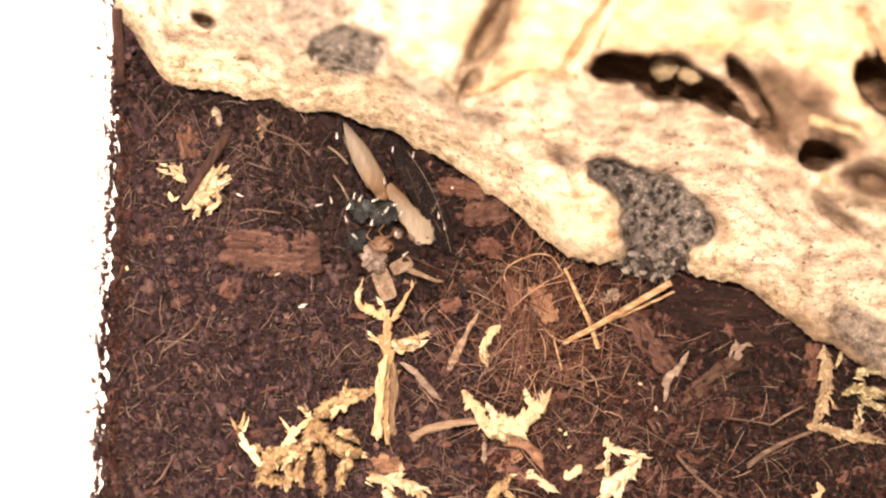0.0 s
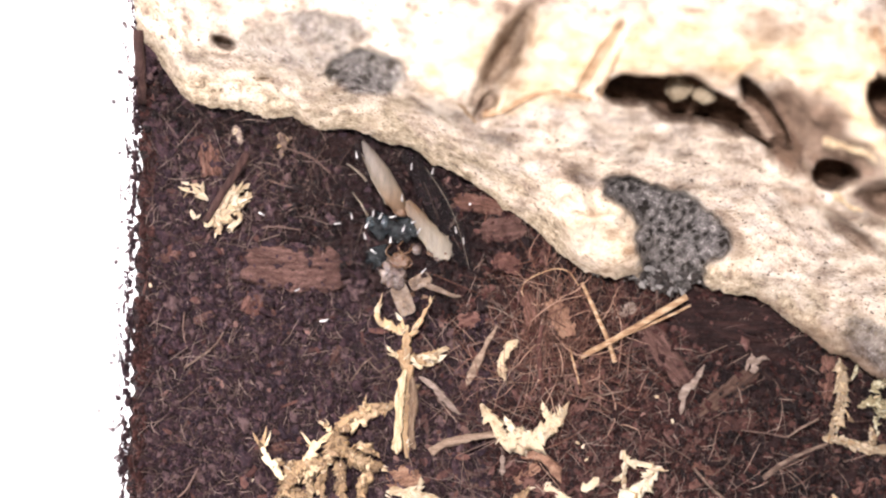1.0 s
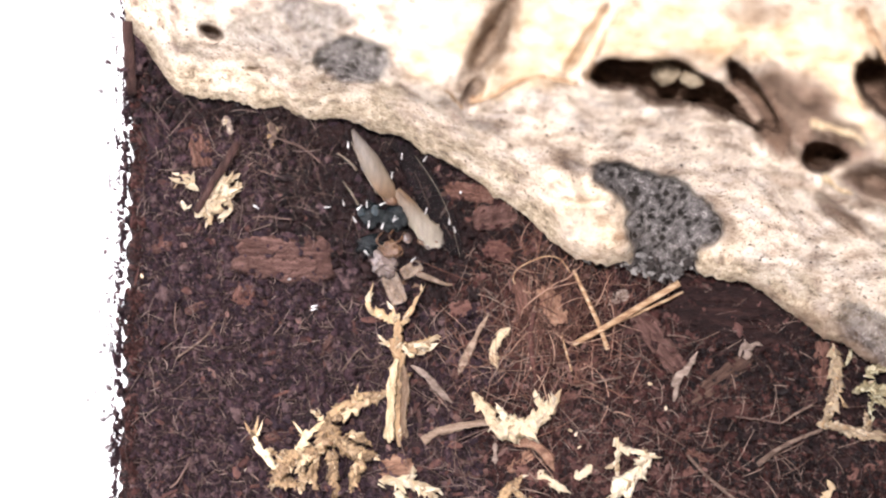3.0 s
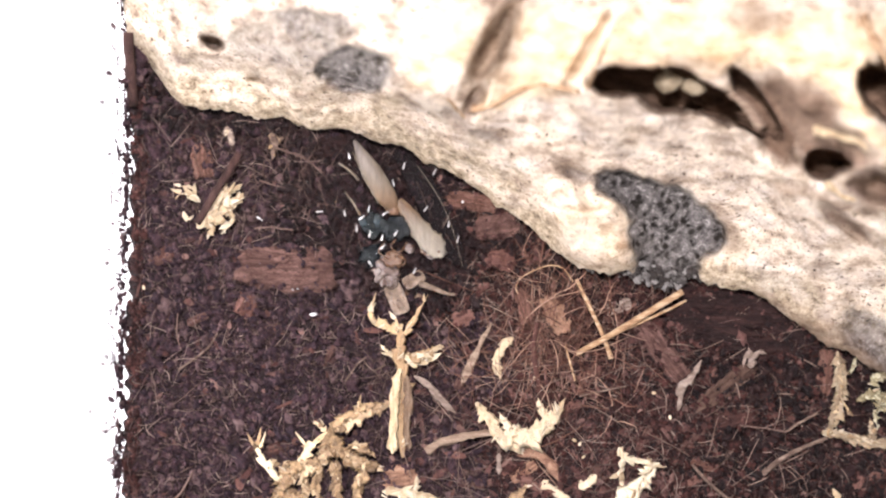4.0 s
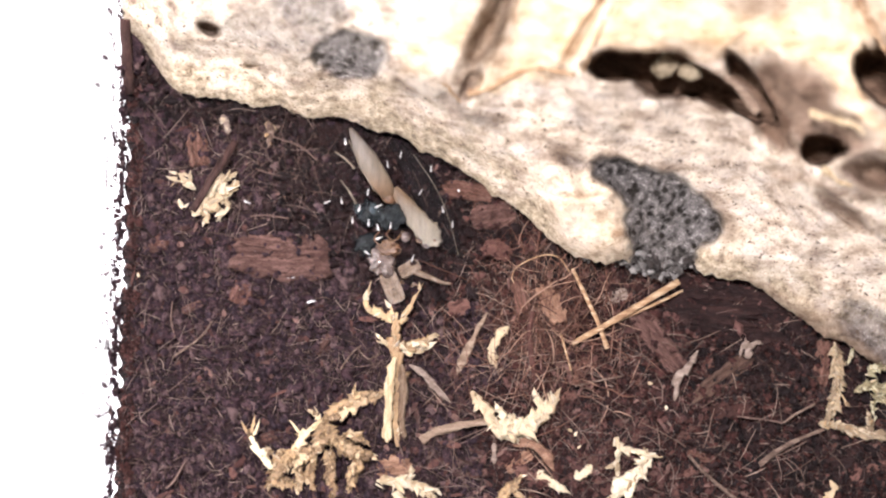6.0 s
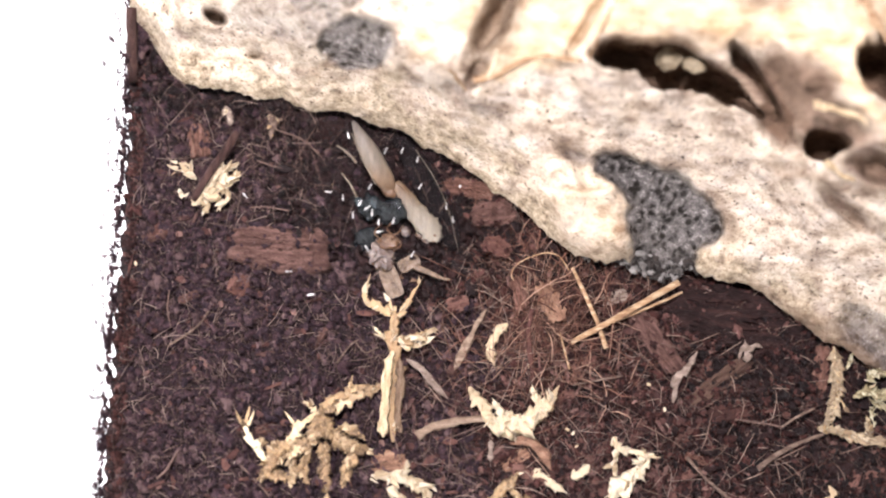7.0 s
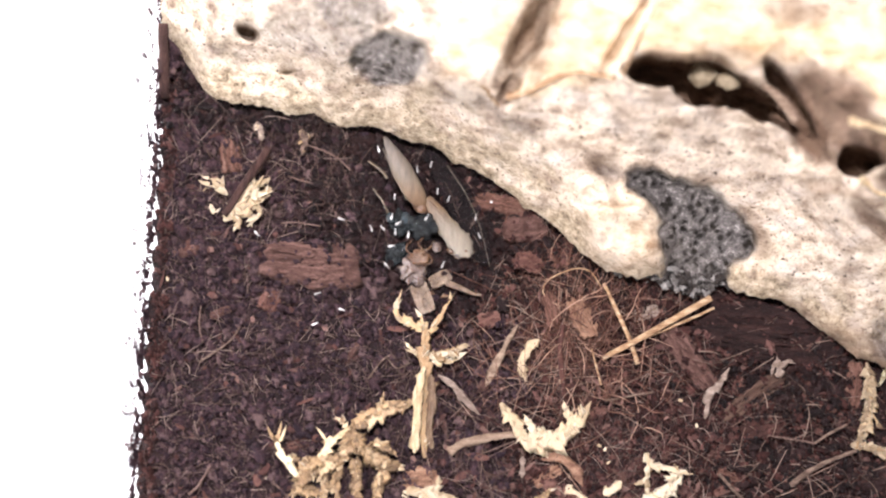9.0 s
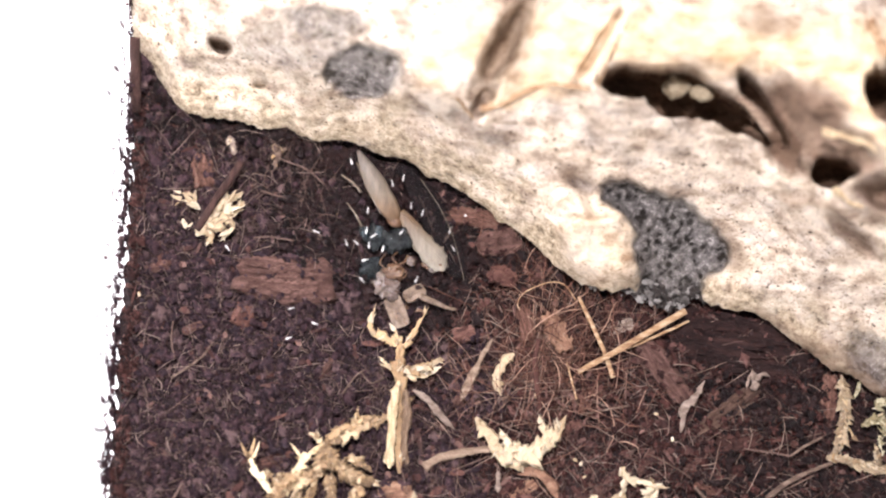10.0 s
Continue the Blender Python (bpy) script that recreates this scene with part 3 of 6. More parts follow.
def chip(name, at, long, wide, thick, turn, mat, label, seed, tilt=0.0, lift=0.0, category="bark chip", group="", ragged=0.25, grit=True):
    x, y = at[:2]
    ob = part(name, chip_bm(long, wide, thick, seed, ragged), mat, None, "", thick > 0.5)
    rnd = random.Random(seed)
    if ragged > 0.1 and long * wide > 1.2:       # torn fibre layers on the upper side
        for k in range(3 + int(long * wide / 6)):
            ll, ww = long * rnd.uniform(0.25, 0.6), wide * rnd.uniform(0.12, 0.3)
            flake = part("bark_layer", chip_bm(ll, ww, thick * 0.3, seed * 10 + k, 0.5), mat, ob, "", False)
            flake.matrix_local = pose(rnd.uniform(-0.5, 0.5) * (long - ll) * MM, rnd.uniform(-0.5, 0.5) * (wide - ww) * 0.9 * MM, thick * 0.5 * MM, rnd.uniform(-8, 8), rnd.uniform(-4, 4), rnd.uniform(-7, 7))
    ob.matrix_world = pose(x * MM, y * MM, (soil_height(x, y) + thick * 0.25 + lift) * MM, tilt, 0, turn)
    if ragged > 0.1 and grit:
        CHIPS.append((x, y, long, wide, soil_height(x, y) + thick * 0.75 + lift, turn))
    return tagged(ob, label, category, group)


CHIPS = []


def blob_bm(rx, ry, rz, seed, rough=0.12, detail=3, freq=1.2):
    bm = bmesh.new()
    bmesh.ops.create_icosphere(bm, subdivisions=detail, radius=1)
    for v in bm.verts:
        k = 1 + rough * fbm(v.co.x * freq, v.co.y * freq, v.co.z * freq + seed * 7.7, 3)
        v.co = Vector((v.co.x * rx * k, v.co.y * ry * k, v.co.z * rz * k))
    return bm


def strand_bm(points, r0, r1, seed, steps=7, sides=7, flat=0.8, knobby=0.15):
    path = bent(points, steps)
    n = len(path)
    radii = [max(0.02, (r0 + (r1 - r0) * i / (n - 1)) * (1 + knobby * noise.noise(Vector((i * 0.9, seed, 0))))) for i in range(n)]
    path = [p + 0.25 * knobby * noise.noise_vector(Vector((i * 0.5, seed * 2.0, 1))) for i, p in enumerate(path)]
    v, f = tube(path, radii, sides, flat)
    bm = bmesh.new()
    vs = []
    for k, q in enumerate(v):
        i = k // sides
        out = q - path[i]
        ridge = noise.noise(Vector((math.cos(6.283 * (k % sides) / sides) * 1.6, math.sin(6.283 * (k % sides) / sides) * 1.6, i * 0.16 + seed)))
        vs.append(bm.verts.new(path[i] + out * max(0.3, 1 + 2.4 * knobby * ridge + 0.7 * knobby * noise.noise(Vector(q) * 3.5 + Vector((0, seed, 0))))))
    for q in f:
        bm.faces.new([vs[i] for i in q])
    return bm


def straw(name, points, r0, r1, mat, label, seed, category="straw", group="", knobby=0.08, flat=0.7):
    """A loose stalk; its points carry their heights over the plan."""
    x, y = points[0][:2]
    ob = part(name, strand_bm([(p[0] - x, p[1] - y, p[2]) for p in points], r0, r1, seed, 8, 7, flat, knobby), mat, None)
    ob.matrix_world = pose(x * MM, y * MM, 0)
    return tagged(ob, label, category, group)


def ribbon_bm(points, w0, w1, seed, teeth=0.7, fold=0.35):
    """A flat, folded moss blade with torn, toothed edges, solid."""
    path = bent(points, 12)
    n = len(path)
    rnd = random.Random(seed)
    bm = bmesh.new()
    rings, reach, top, pace = [], [0.0, 0.0], [0.8, 1.2], [1.0, 0.7]
    for i, p in enumerate(path):
        t = i / (n - 1)
        d = (path[min(i + 1, n - 1)] - path[max(i - 1, 0)]).normalized()
        side = d.cross(Vector((0, 0, 1))).normalized()
        w = (w0 + (w1 - w0) * t) * (1 + 0.5 * noise.noise(Vector((t * n * 0.12, seed, 0)))) * min(1, 0.35 + 5 * t, 0.12 + 4 * (1 - t))
        for k in (0, 1):       # saw teeth: a slow rise, then a sudden step back
            reach[k] += rnd.choice((0.02, 0.08, 0.2, 0.45)) * pace[k]
            if reach[k] > top[k]:
                reach[k], top[k], pace[k] = rnd.uniform(-0.3, 0.4), rnd.choice((0.5, 0.7, 0.9, 1.6)), rnd.uniform(0.4, 1.3)
        left, right = w * (1 + teeth * (reach[0] - 0.4)), w * (1 + teeth * (reach[1] - 0.4))
        wave = fold * w * noise.noise(Vector((t * n * 0.16, seed * 1.7, 2)))
        up = Vector((0, 0, 1))
        lean = 0.35 * d * w * teeth
        ring = (p - side * left + up * (wave * 1.6 + 0.1 * w) + lean * reach[0], p - side * left * 0.5 + up * (0.35 * w + wave + 0.12 * rnd.uniform(-1, 1) * w), p + up * (0.15 * w + 0.15 * rnd.uniform(-1, 1) * w),
                p + side * right * 0.5 + up * (0.38 * w - wave + 0.12 * rnd.uniform(-1, 1) * w), p + side * right + up * (0.1 * w - wave * 1.6) + lean * reach[1], p - up * 0.3 * w)
        rings.append([bm.verts.new(q + 0.2 * w * noise.noise_vector(q * 2.5 + Vector((0, 0, seed)))) for q in ring])
    for a, b in zip(rings, rings[1:]):
        for k in range(6):
            bm.faces.new([a[k], a[(k + 1) % 6], b[(k + 1) % 6], b[k]])
    bm.faces.new(rings[0][::-1])
    bm.faces.new(rings[-1])
    return bm


def blade(name, points, w0, w1, mat, label, seed, category, teeth=0.5):
    """A loose torn blade lying on the litter."""
    x, y = points[0][:2]
    ob = part(name, ribbon_bm([(p[0] - x, p[1] - y, p[2]) for p in points], w0, w1, seed, teeth), mat, None)
    ob.matrix_world = pose(x * MM, y * MM, 0)
    return tagged(ob, label, category)


def leaf_mesh(seed, wide=0.3, curl=0.25):
    """A pointed, cupped leaf one millimetre long, thin but solid."""
    rnd = random.Random(seed)
    n = 6
    verts, faces = [], []
    for side in (1, -1):
        for i in range(n + 1):
            t = i / n
            w = wide * (1 - t) ** 0.7 * (0.75 + 0.5 * math.sin(2.6 * t + 0.4)) * (1 + 0.3 * rnd.uniform(-1, 1)) + 0.02
            z = curl * t * t
            for k in (-1, 0, 1):
                verts.append((t, k * w / 2 + 0.05 * math.sin(t * 3 + seed), z + 0.25 * w * abs(k) + side * 0.03))
    m = 3 * (n + 1)
    for i in range(n):
        for k in (0, 1):
            a = i * 3 + k
            faces.append((a, a + 3, a + 4, a + 1))
            faces.append((m + a, m + a + 1, m + a + 4, m + a + 3))
        faces.append((i * 3, m + i * 3, m + i * 3 + 3, i * 3 + 3))
        faces.append((i * 3 + 2, i * 3 + 5, m + i * 3 + 5, m + i * 3 + 2))
    faces.append((0, 1, m + 1, m))
    faces.append((1, 2, m + 2, m + 1))
    me = bpy.data.meshes.new("leaf")
    me.from_pydata([(x * MM, y * MM, z * MM) for x, y, z in verts], [], faces)
    me.polygons.foreach_set("use_smooth", [True] * len(me.polygons))
    return me


def leaf_set(mat, wide, curl, seed):
    out = []
    for k in range(4):
        me = leaf_mesh(seed + k, wide * (0.8 + 0.15 * k), curl)
        me.materials.append(mat)
        out.append(me)
    return out


LEAVES = {"green": leaf_set(GREEN_MOSS, 0.42, 0.25, 31), "moss": leaf_set(MOSS, 0.62, 0.4, 1), "pale": leaf_set(PALE_MOSS, 0.42, 0.25, 11), "thin": leaf_set(PALE_MOSS, 0.2, 0.3, 21)}


def leaf_on(parent, kind, at, turn, size, rise_deg=10, roll=0, rnd=random):
    ob = new("leaf", rnd.choice(LEAVES[kind]))
    ob.parent = parent
    ob.matrix_local = pose(at[0] * MM, at[1] * MM, at[2] * MM, roll, -rise_deg, turn) @ Matrix.Diagonal((size, size, size, 1))
    return ob


def tattered(points, r0, r1, seed, mat, parent):
    """A stem clad in shrunken leaves: torn, toothed strands wound loosely round one another."""
    rnd = random.Random(seed)
    for k in range(5):
        turn = k * 2.4 + rnd.uniform(0, 1)
        path = []
        for i, p in enumerate(bent(points, 2)):
            reach = (r0 + (r1 - r0) * i / (2 * len(points) - 2)) * rnd.uniform(0.2, 0.75)
            path.append((p[0] + reach * math.cos(turn), p[1] + reach * math.sin(turn), p[2] + 0.5 * reach * math.sin(turn * 1.7)))
            turn += rnd.uniform(0.2, 1.3)
        path = path[rnd.randrange(2):len(path) - (rnd.randrange(2) if len(path) > 4 else 0)]
        part("strand", ribbon_bm(path, r0 * rnd.uniform(0.4, 0.85), max(0.05, r1 * rnd.uniform(0.35, 0.75)), seed * 7 + k, rnd.uniform(0.7, 1.3), 0.9), mat, parent)


def sprig(label, stems, kind, leaf_size, per_mm, seed, spread=45, category="moss sprig", mat=None, woolly=False):
    """Dry moss: each stem is (points, start radius, end radius, leafy); leaves stand off the leafy stems on both sides and close over them."""
    rnd = random.Random(seed)
    x, y = stems[0][0][0][:2]
    ob = base("moss_sprig", x, y)
    mat = mat or (PALE_MOSS if kind == "pale" else MOSS)
    for points, r0, r1, leafy in stems:
        pts = [(p[0] - x, p[1] - y, p[2]) for p in points]
        if woolly and leafy > 0.5:
            tattered(pts, r0 * 1.25, r1 * 1.2, seed * 3 + len(ob.children), mat, ob)
        else:
            part("stem", ribbon_bm(pts, r0 * 1.35, r1 * 1.2, seed * 3 + len(points), 0.8 if leafy else 0.4), SPRIG_MOSS if woolly else mat, ob)
        if not leafy:
            continue
        path = bent(pts, 8)
        total = sum((b - a).length for a, b in zip(path, path[1:]))
        count = max(2, int(total * per_mm * leafy * 0.85))
        for k in range(count):
            q = (k + rnd.random() * 0.8) / count * (len(path) - 1.01)
            i = int(q)
            p = path[i].lerp(path[i + 1], q - i)
            d = path[i + 1] - path[i]
            turn = math.degrees(math.atan2(d.y, d.x)) + (spread if k % 2 else -spread) * rnd.uniform(0.0, 1.0) ** 1.5
            if k % 4 == 0:
                leaf_on(ob, "thin", p + Vector((rnd.gauss(0, 0.12), rnd.gauss(0, 0.12), r0 * 0.5)), turn + rnd.gauss(0, 50), leaf_size * rnd.uniform(0.5, 1.1), rnd.uniform(0, 50), rnd.uniform(-80, 80), rnd)
            leaf_on(ob, kind, p + Vector((0, 0, r0 * 0.4)), turn, leaf_size * rnd.choice((0.35, 0.45, 0.55, 0.65, 0.8, 1.0)), rnd.uniform(-10, 30), rnd.uniform(-35, 35), rnd)
    return tagged(ob, label, category)


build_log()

# ---- bark chips ----
chip("bark_chip", (-13.68, -2.41), 7.3, 3.3, 1.3, -2, BROWN_BARK, "rectangular red-brown bark block on dark soil", 1)
chip("bark_chip", (-20.27, 5.78), 2.6, 1.6, 0.9, 100, ORANGE_BARK, "small orange-red bark chip standing on soil", 2, 10, 0.3)
chip("bark_chip", (-16.74, -5.14), 1.7, 1.5, 0.9, 70, BARK, "small crumbly red bark piece beside a block", 3)
chip("bark_chip", (0.81, 2.71), 5.0, 1.35, 0.9, -7, ORANGE_BARK, "long orange-red bark splinter under the log", 4, 0, 1.1)
chip("bark_chip", (2.20, 0.88), 3.2, 1.9, 1.0, 8, BROWN_BARK, "dull red bark chip beside a splinter", 5, 0, 0.5)
chip("bark_chip", (2.54, -1.78), 2.2, 1.3, 0.5, -20, BARK, "small flat torn reddish bark flake", 6, 0, 1.2)
chip("bark_chip", (6.63, -5.79), 2.9, 1.5, 0.7, -62, PALE_ORANGE_BARK, "orange bark chip among coir fibres", 7, 0, 0.7, ragged=0.4, grit=False)
chip("bark_chip", (4.30, -5.19), 2.4, 1.1, 0.5, -75, ORANGE_BARK, "thin orange bark flake among coir fibres", 11, 8, 0.6, ragged=0.45, grit=False)
chip("bark_chip", (14.73, -8.43), 5.6, 1.75, 1.0, -52, BROWN_BARK, "long red-brown bark stick on the soil", 8, 0, 0.2)
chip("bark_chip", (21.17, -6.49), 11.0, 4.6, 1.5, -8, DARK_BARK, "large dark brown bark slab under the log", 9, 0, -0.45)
chip("bark_chip", (27.31, -10.10), 3.4, 1.3, 0.8, 80, ORANGE_BARK, "orange bark chip beside pale moss", 10, 0, 0.2)
chip("bark_chip", (-5.10, -18.00), 2.5, 1.7, 0.7, 10, PALE_ORANGE_BARK, "small orange bark chip beside moss", 12, 0, 0.2)
chip("bark_chip", (9.74, -17.59), 4.4, 0.9, 0.6, 42, BROWN_BARK, "narrow brown bark strip on soil", 13)
chip("bark_chip", (20.57, -13.38), 3.4, 1.7, 0.7, 15, BARK, "red-brown bark piece among fibres", 14)
chip("bark_chip", (19.75, -11.20), 5.6, 1.2, 0.8, 36, OLIVE_BARK, "dull brown bark stick among fibres", 15, 0, 0.5)
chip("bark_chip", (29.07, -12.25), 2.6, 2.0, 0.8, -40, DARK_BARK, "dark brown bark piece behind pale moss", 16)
chip("bark_chip", (-0.27, -6.13), 1.6, 1.2, 0.5, 15, BARK, "small pinkish bark flake on soil", 17, 0, 0.6)
chip("bark_chip", (-22.78, -1.30), 1.5, 1.0, 0.6, 50, BARK, "small greyish red bark crumb", 18)
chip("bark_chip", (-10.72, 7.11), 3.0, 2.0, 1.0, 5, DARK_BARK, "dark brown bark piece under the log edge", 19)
chip("bark_chip", (3.13, -17.60), 1.3, 1.2, 0.6, 0, BARK, "small rounded reddish bark crumb", 20)
chip("bark_chip", (-8.90, -0.42), 0.9, 0.8, 0.5, 0, BARK, "tiny red bark crumb beside the fly", 21)
chip("bark_chip", (29.74, -18.21), 4.0, 2.4, 1.0, 60, DARK_BARK, "dark brown bark chunk half sunk in soil", 22)
chip("bark_chip", (-4.55, -8.51), 1.1, 0.7, 0.5, 30, DARK_BARK, "tiny dark bark crumb under moss", 23)
chip("bark_chip", (9.17, -10.38), 1.6, 1.2, 0.5, 60, BARK, "small grey-red bark flake among fibres", 24)
chip("bark_chip", (11.61, -5.20), 2.0, 0.9, 0.4, 15, GREY_SCRAP, "small pale grey plant flake on soil", 25, 0, 0.3, "plant flake")
chip("bark_chip", (5.09, -9.32), 1.0, 0.8, 0.4, 15, BARK, "tiny reddish bark flake among fibres", 26)

for at, ll, ww, turn, mat, text in (
        ((24.13, -10.11), 2.6, 1.8, 70, BARK, "dull red bark piece under the log"), ((18.68, -10.78), 1.9, 1.1, 75, BARK, "small dark red bark flake among fibres"),
        ((17.89, -17.16), 1.5, 0.9, -15, ORANGE_BARK, "small tan bark flake among fibres"), ((17.44, -18.22), 1.4, 0.8, 30, BARK, "small red bark flake among fibres"), ((17.07, -15.26), 2.2, 0.7, 35, BROWN_BARK, "narrow brown bark flake among fibres"),
        ((4.20, -17.60), 1.8, 1.3, 30, PALE_ORANGE_BARK, "small orange bark piece on soil"), ((5.25, -18.65), 2.2, 1.2, -20, BARK, "small red bark piece beside moss"), ((0.92, -18.56), 1.8, 0.7, 12, BROWN_BARK, "small brown bark sliver on soil"),
        ((-0.27, -10.63), 1.6, 0.9, 55, BROWN_BARK, "small dull bark flake on soil"), ((13.41, -15.27), 1.7, 0.8, 60, BROWN_BARK, "small brown bark flake among fibres"), ((7.65, -12.73), 1.6, 0.9, 10, BARK, "small red bark flake among fibres"),
        ((30.61, -18.21), 2.4, 1.3, 20, BARK, "dull red bark piece half sunk in soil"), ((25.37, -12.26), 1.4, 0.9, 40, BARK, "small red bark flake under the log"), ((-20.32, -6.23), 1.3, 0.8, 25, BROWN_BARK, "small pale brown bark flake on soil"),
        ((-14.22, -15.94), 2.0, 1.3, 20, BARK, "dark red bark piece beside moss"), ((-10.51, -8.96), 1.4, 0.8, 60, BROWN_BARK, "small brown bark flake on soil"), ((-23.19, -1.74), 1.4, 1.0, 20, BROWN_BARK, "small brown bark flake near the wall"),
        ((8.74, -11.02), 1.5, 0.6, 80, ORANGE_BARK, "small orange bark flake among fibres"), ((14.65, -18.43), 2.0, 0.8, -8, BROWN_BARK, "narrow brown bark flake among fibres"), ((3.16, -8.47), 1.5, 0.8, -30, BARK, "small red bark flake among fibres")):
    chip("bark_chip", at, ll * 1.25, ww * 0.75, 0.55, turn, mat, text, int(60 + ll * 31 + turn), (turn * 7) % 30 - 15, 0.05, ragged=0.15)

straw("bark_twig", [(-25.40, 14.75, 4.0), (-25.36, 13.10, 3.5), (-25.30, 11.60, 2.8), (-25.30, 9.80, 1.6)], 0.42, 0.44, TWIG_BARK, "stubby brown twig lying against the white wall", 81, "twig", knobby=0.12, flat=0.9)

# opaque white bead: a drop's glint painted as a solid speck
drop = part("water_drop", blob_bm(0.1, 0.1, 0.08, 1, 0.0, 3), MITE, None)
drop.matrix_world = pose(*[v * MM for v in (-0.43, 2.56, 1.95)])
tagged(drop, "tiny white bead painting a drop's glint on a red bark splinter", "bead")

# ---- straws and stalks ----
straw("straw", [(16.17, -4.16, 1.90), (12.42, -6.42, 1.60), (10.31, -7.68, 1.30), (8.24, -8.80, 0.70)], 0.27, 0.2, STRAW, "golden dry straw lying across the litter", 1, knobby=0.05)
straw("straw", [(16.64, -4.75, 1.00), (14.66, -5.72, 1.10), (12.08, -6.88, 1.00), (10.82, -7.38, 0.80)], 0.10, 0.15, STRAW, "thin dry grass stalk beside a straw", 2)
straw("straw", [(8.25, -3.16, 1.00), (9.15, -5.11, 1.20), (10.15, -7.23, 1.00), (10.89, -9.17, 0.70)], 0.14, 0.20, STRAW, "pale split straw crossing another straw", 3, knobby=0.1)
blade("bract", [(1.79, -6.57, 1.30), (0.87, -8.22, 1.10), (0.20, -9.74, 0.90), (-0.46, -11.16, 0.50)], 0.12, 0.42, DULL_TWIG, "pale pointed dry grass bract", 4, "bract", 0.2)
blade("leaf_scrap", [(3.43, -7.60, 1.00), (2.57, -8.42, 1.00), (2.15, -9.47, 0.90), (2.51, -10.73, 0.60)], 0.3, 0.36, PALE_MOSS, "curled cream dry leaf scrap", 5, "leaf scrap", 0.6)
blade("husk", [(-4.04, -10.47, 0.90), (-2.94, -11.19, 1.00), (-2.00, -12.28, 0.90), (-0.89, -13.28, 0.60)], 0.22, 0.3, GREY_SCRAP, "pale grey dry husk beside a moss sprig", 6, "husk", 0.2)
straw("twig", [(-3.05, -16.17, 0.80), (-1.92, -15.36, 1.00), (-0.24, -14.97, 1.10), (2.00, -14.65, 1.20)], 0.34, 0.30, DULL_TWIG, "tan twig under pale moss", 7, "twig", knobby=0.2)
blade("husk", [(17.65, -9.27, 1.30), (16.98, -10.41, 1.10), (16.23, -11.38, 0.90), (15.94, -13.06, 0.50)], 0.16, 0.42, GREY_SCRAP, "pale torn husk standing in the litter", 8, "husk", 0.6)
straw("straw", [(16.85, -17.07, 0.90), (18.33, -18.62, 0.80), (20.87, -20.71, 0.70)], 0.12, 0.16, DULL, "thin tan stalk on the soil", 9)
straw("straw", [(26.40, -13.23, 1.30), (25.01, -13.99, 1.10), (24.06, -14.66, 0.90)], 0.11, 0.09, DULL, "thin pale twig with a split end", 10)
straw("straw", [(24.06, -14.66, 0.90), (22.72, -14.41, 0.80), (20.60, -14.16, 0.70)], 0.08, 0.05, FIBRE, "thin brown rootlet on the soil", 11)
straw("straw", [(27.16, -15.12, 1.00), (25.66, -15.67, 0.90), (24.30, -16.31, 0.80), (22.27, -17.79, 0.50)], 0.14, 0.22, DULL, "greyish twig lying on dark soil", 12, knobby=0.2)
straw("straw", [(11.97, -11.22, 0.80), (10.34, -11.56, 0.80), (8.42, -11.99, 0.70)], 0.09, 0.07, DULL, "short thin stalk among fibres", 13)
straw("straw", [(8.05, -3.37, 0.90), (7.16, -2.33, 1.20), (5.87, -2.22, 1.30), (4.16, -3.00, 1.20), (3.66, -3.84, 1.00), (3.98, -4.45, 0.70)], 0.055, 0.05, STRAW, "curled pale root fibre arching over litter", 14)
straw("straw", [(-11.08, 4.86, 0.90), (-12.37, 5.92, 1.00), (-14.54, 6.77, 0.80)], 0.07, 0.06, FIBRE, "straight brown rootlet near the log", 15)
straw("straw", [(-12.68, 3.49, 0.90), (-14.48, 3.82, 0.90), (-15.79, 4.28, 0.70)], 0.06, 0.06, FIBRE, "straight brown rootlet near the log", 16)
straw("straw", [(-13.16, 0.48, 0.70), (-14.86, 0.67, 0.80), (-16.14, 0.59, 0.70)], 0.06, 0.06, FIBRE, "thin brown rootlet on the soil", 17)
straw("straw", [(-9.19, -10.90, 0.70), (-8.27, -9.64, 0.90), (-7.60, -9.08, 0.80)], 0.08, 0.06, DULL, "thin forked pale rootlet", 18)
straw("straw", [(-6.12, -9.63, 0.80), (-7.09, -10.06, 0.90), (-7.94, -9.20, 0.70)], 0.06, 0.05, DULL, "thin curled pale rootlet", 19)
straw("twig", [(-17.32, 6.15, 1.60), (-18.18, 4.40, 1.90), (-19.22, 2.61, 2.00), (-20.32, 0.87, 1.50)], 0.36, 0.30, TWIG_BARK, "dark brown twig through pale moss", 20, "twig", knobby=0.12)
straw("straw", [(-16.19, -18.22, 0.80), (-14.93, -19.38, 0.70), (-13.67, -20.70, 0.60)], 0.08, 0.06, FIBRE, "thin brown rootlet on the soil", 21)
straw("straw", [(-20.37, -17.60, 0.70), (-21.16, -19.05, 0.70), (-21.78, -19.67, 0.60)], 0.09, 0.09, FIBRE, "thin brown rootlet on the soil", 22)
straw("straw", [(-18.73, -7.34, 0.70), (-19.53, -8.54, 0.80), (-21.60, -10.10, 0.70)], 0.06, 0.09, DULL, "thin pale stalk on dark soil", 23)
straw("straw", [(-21.72, -5.86, 0.60), (-21.76, -7.36, 0.70), (-21.44, -8.62, 0.60)], 0.06, 0.06, FIBRE, "thin brown rootlet on the soil", 24)
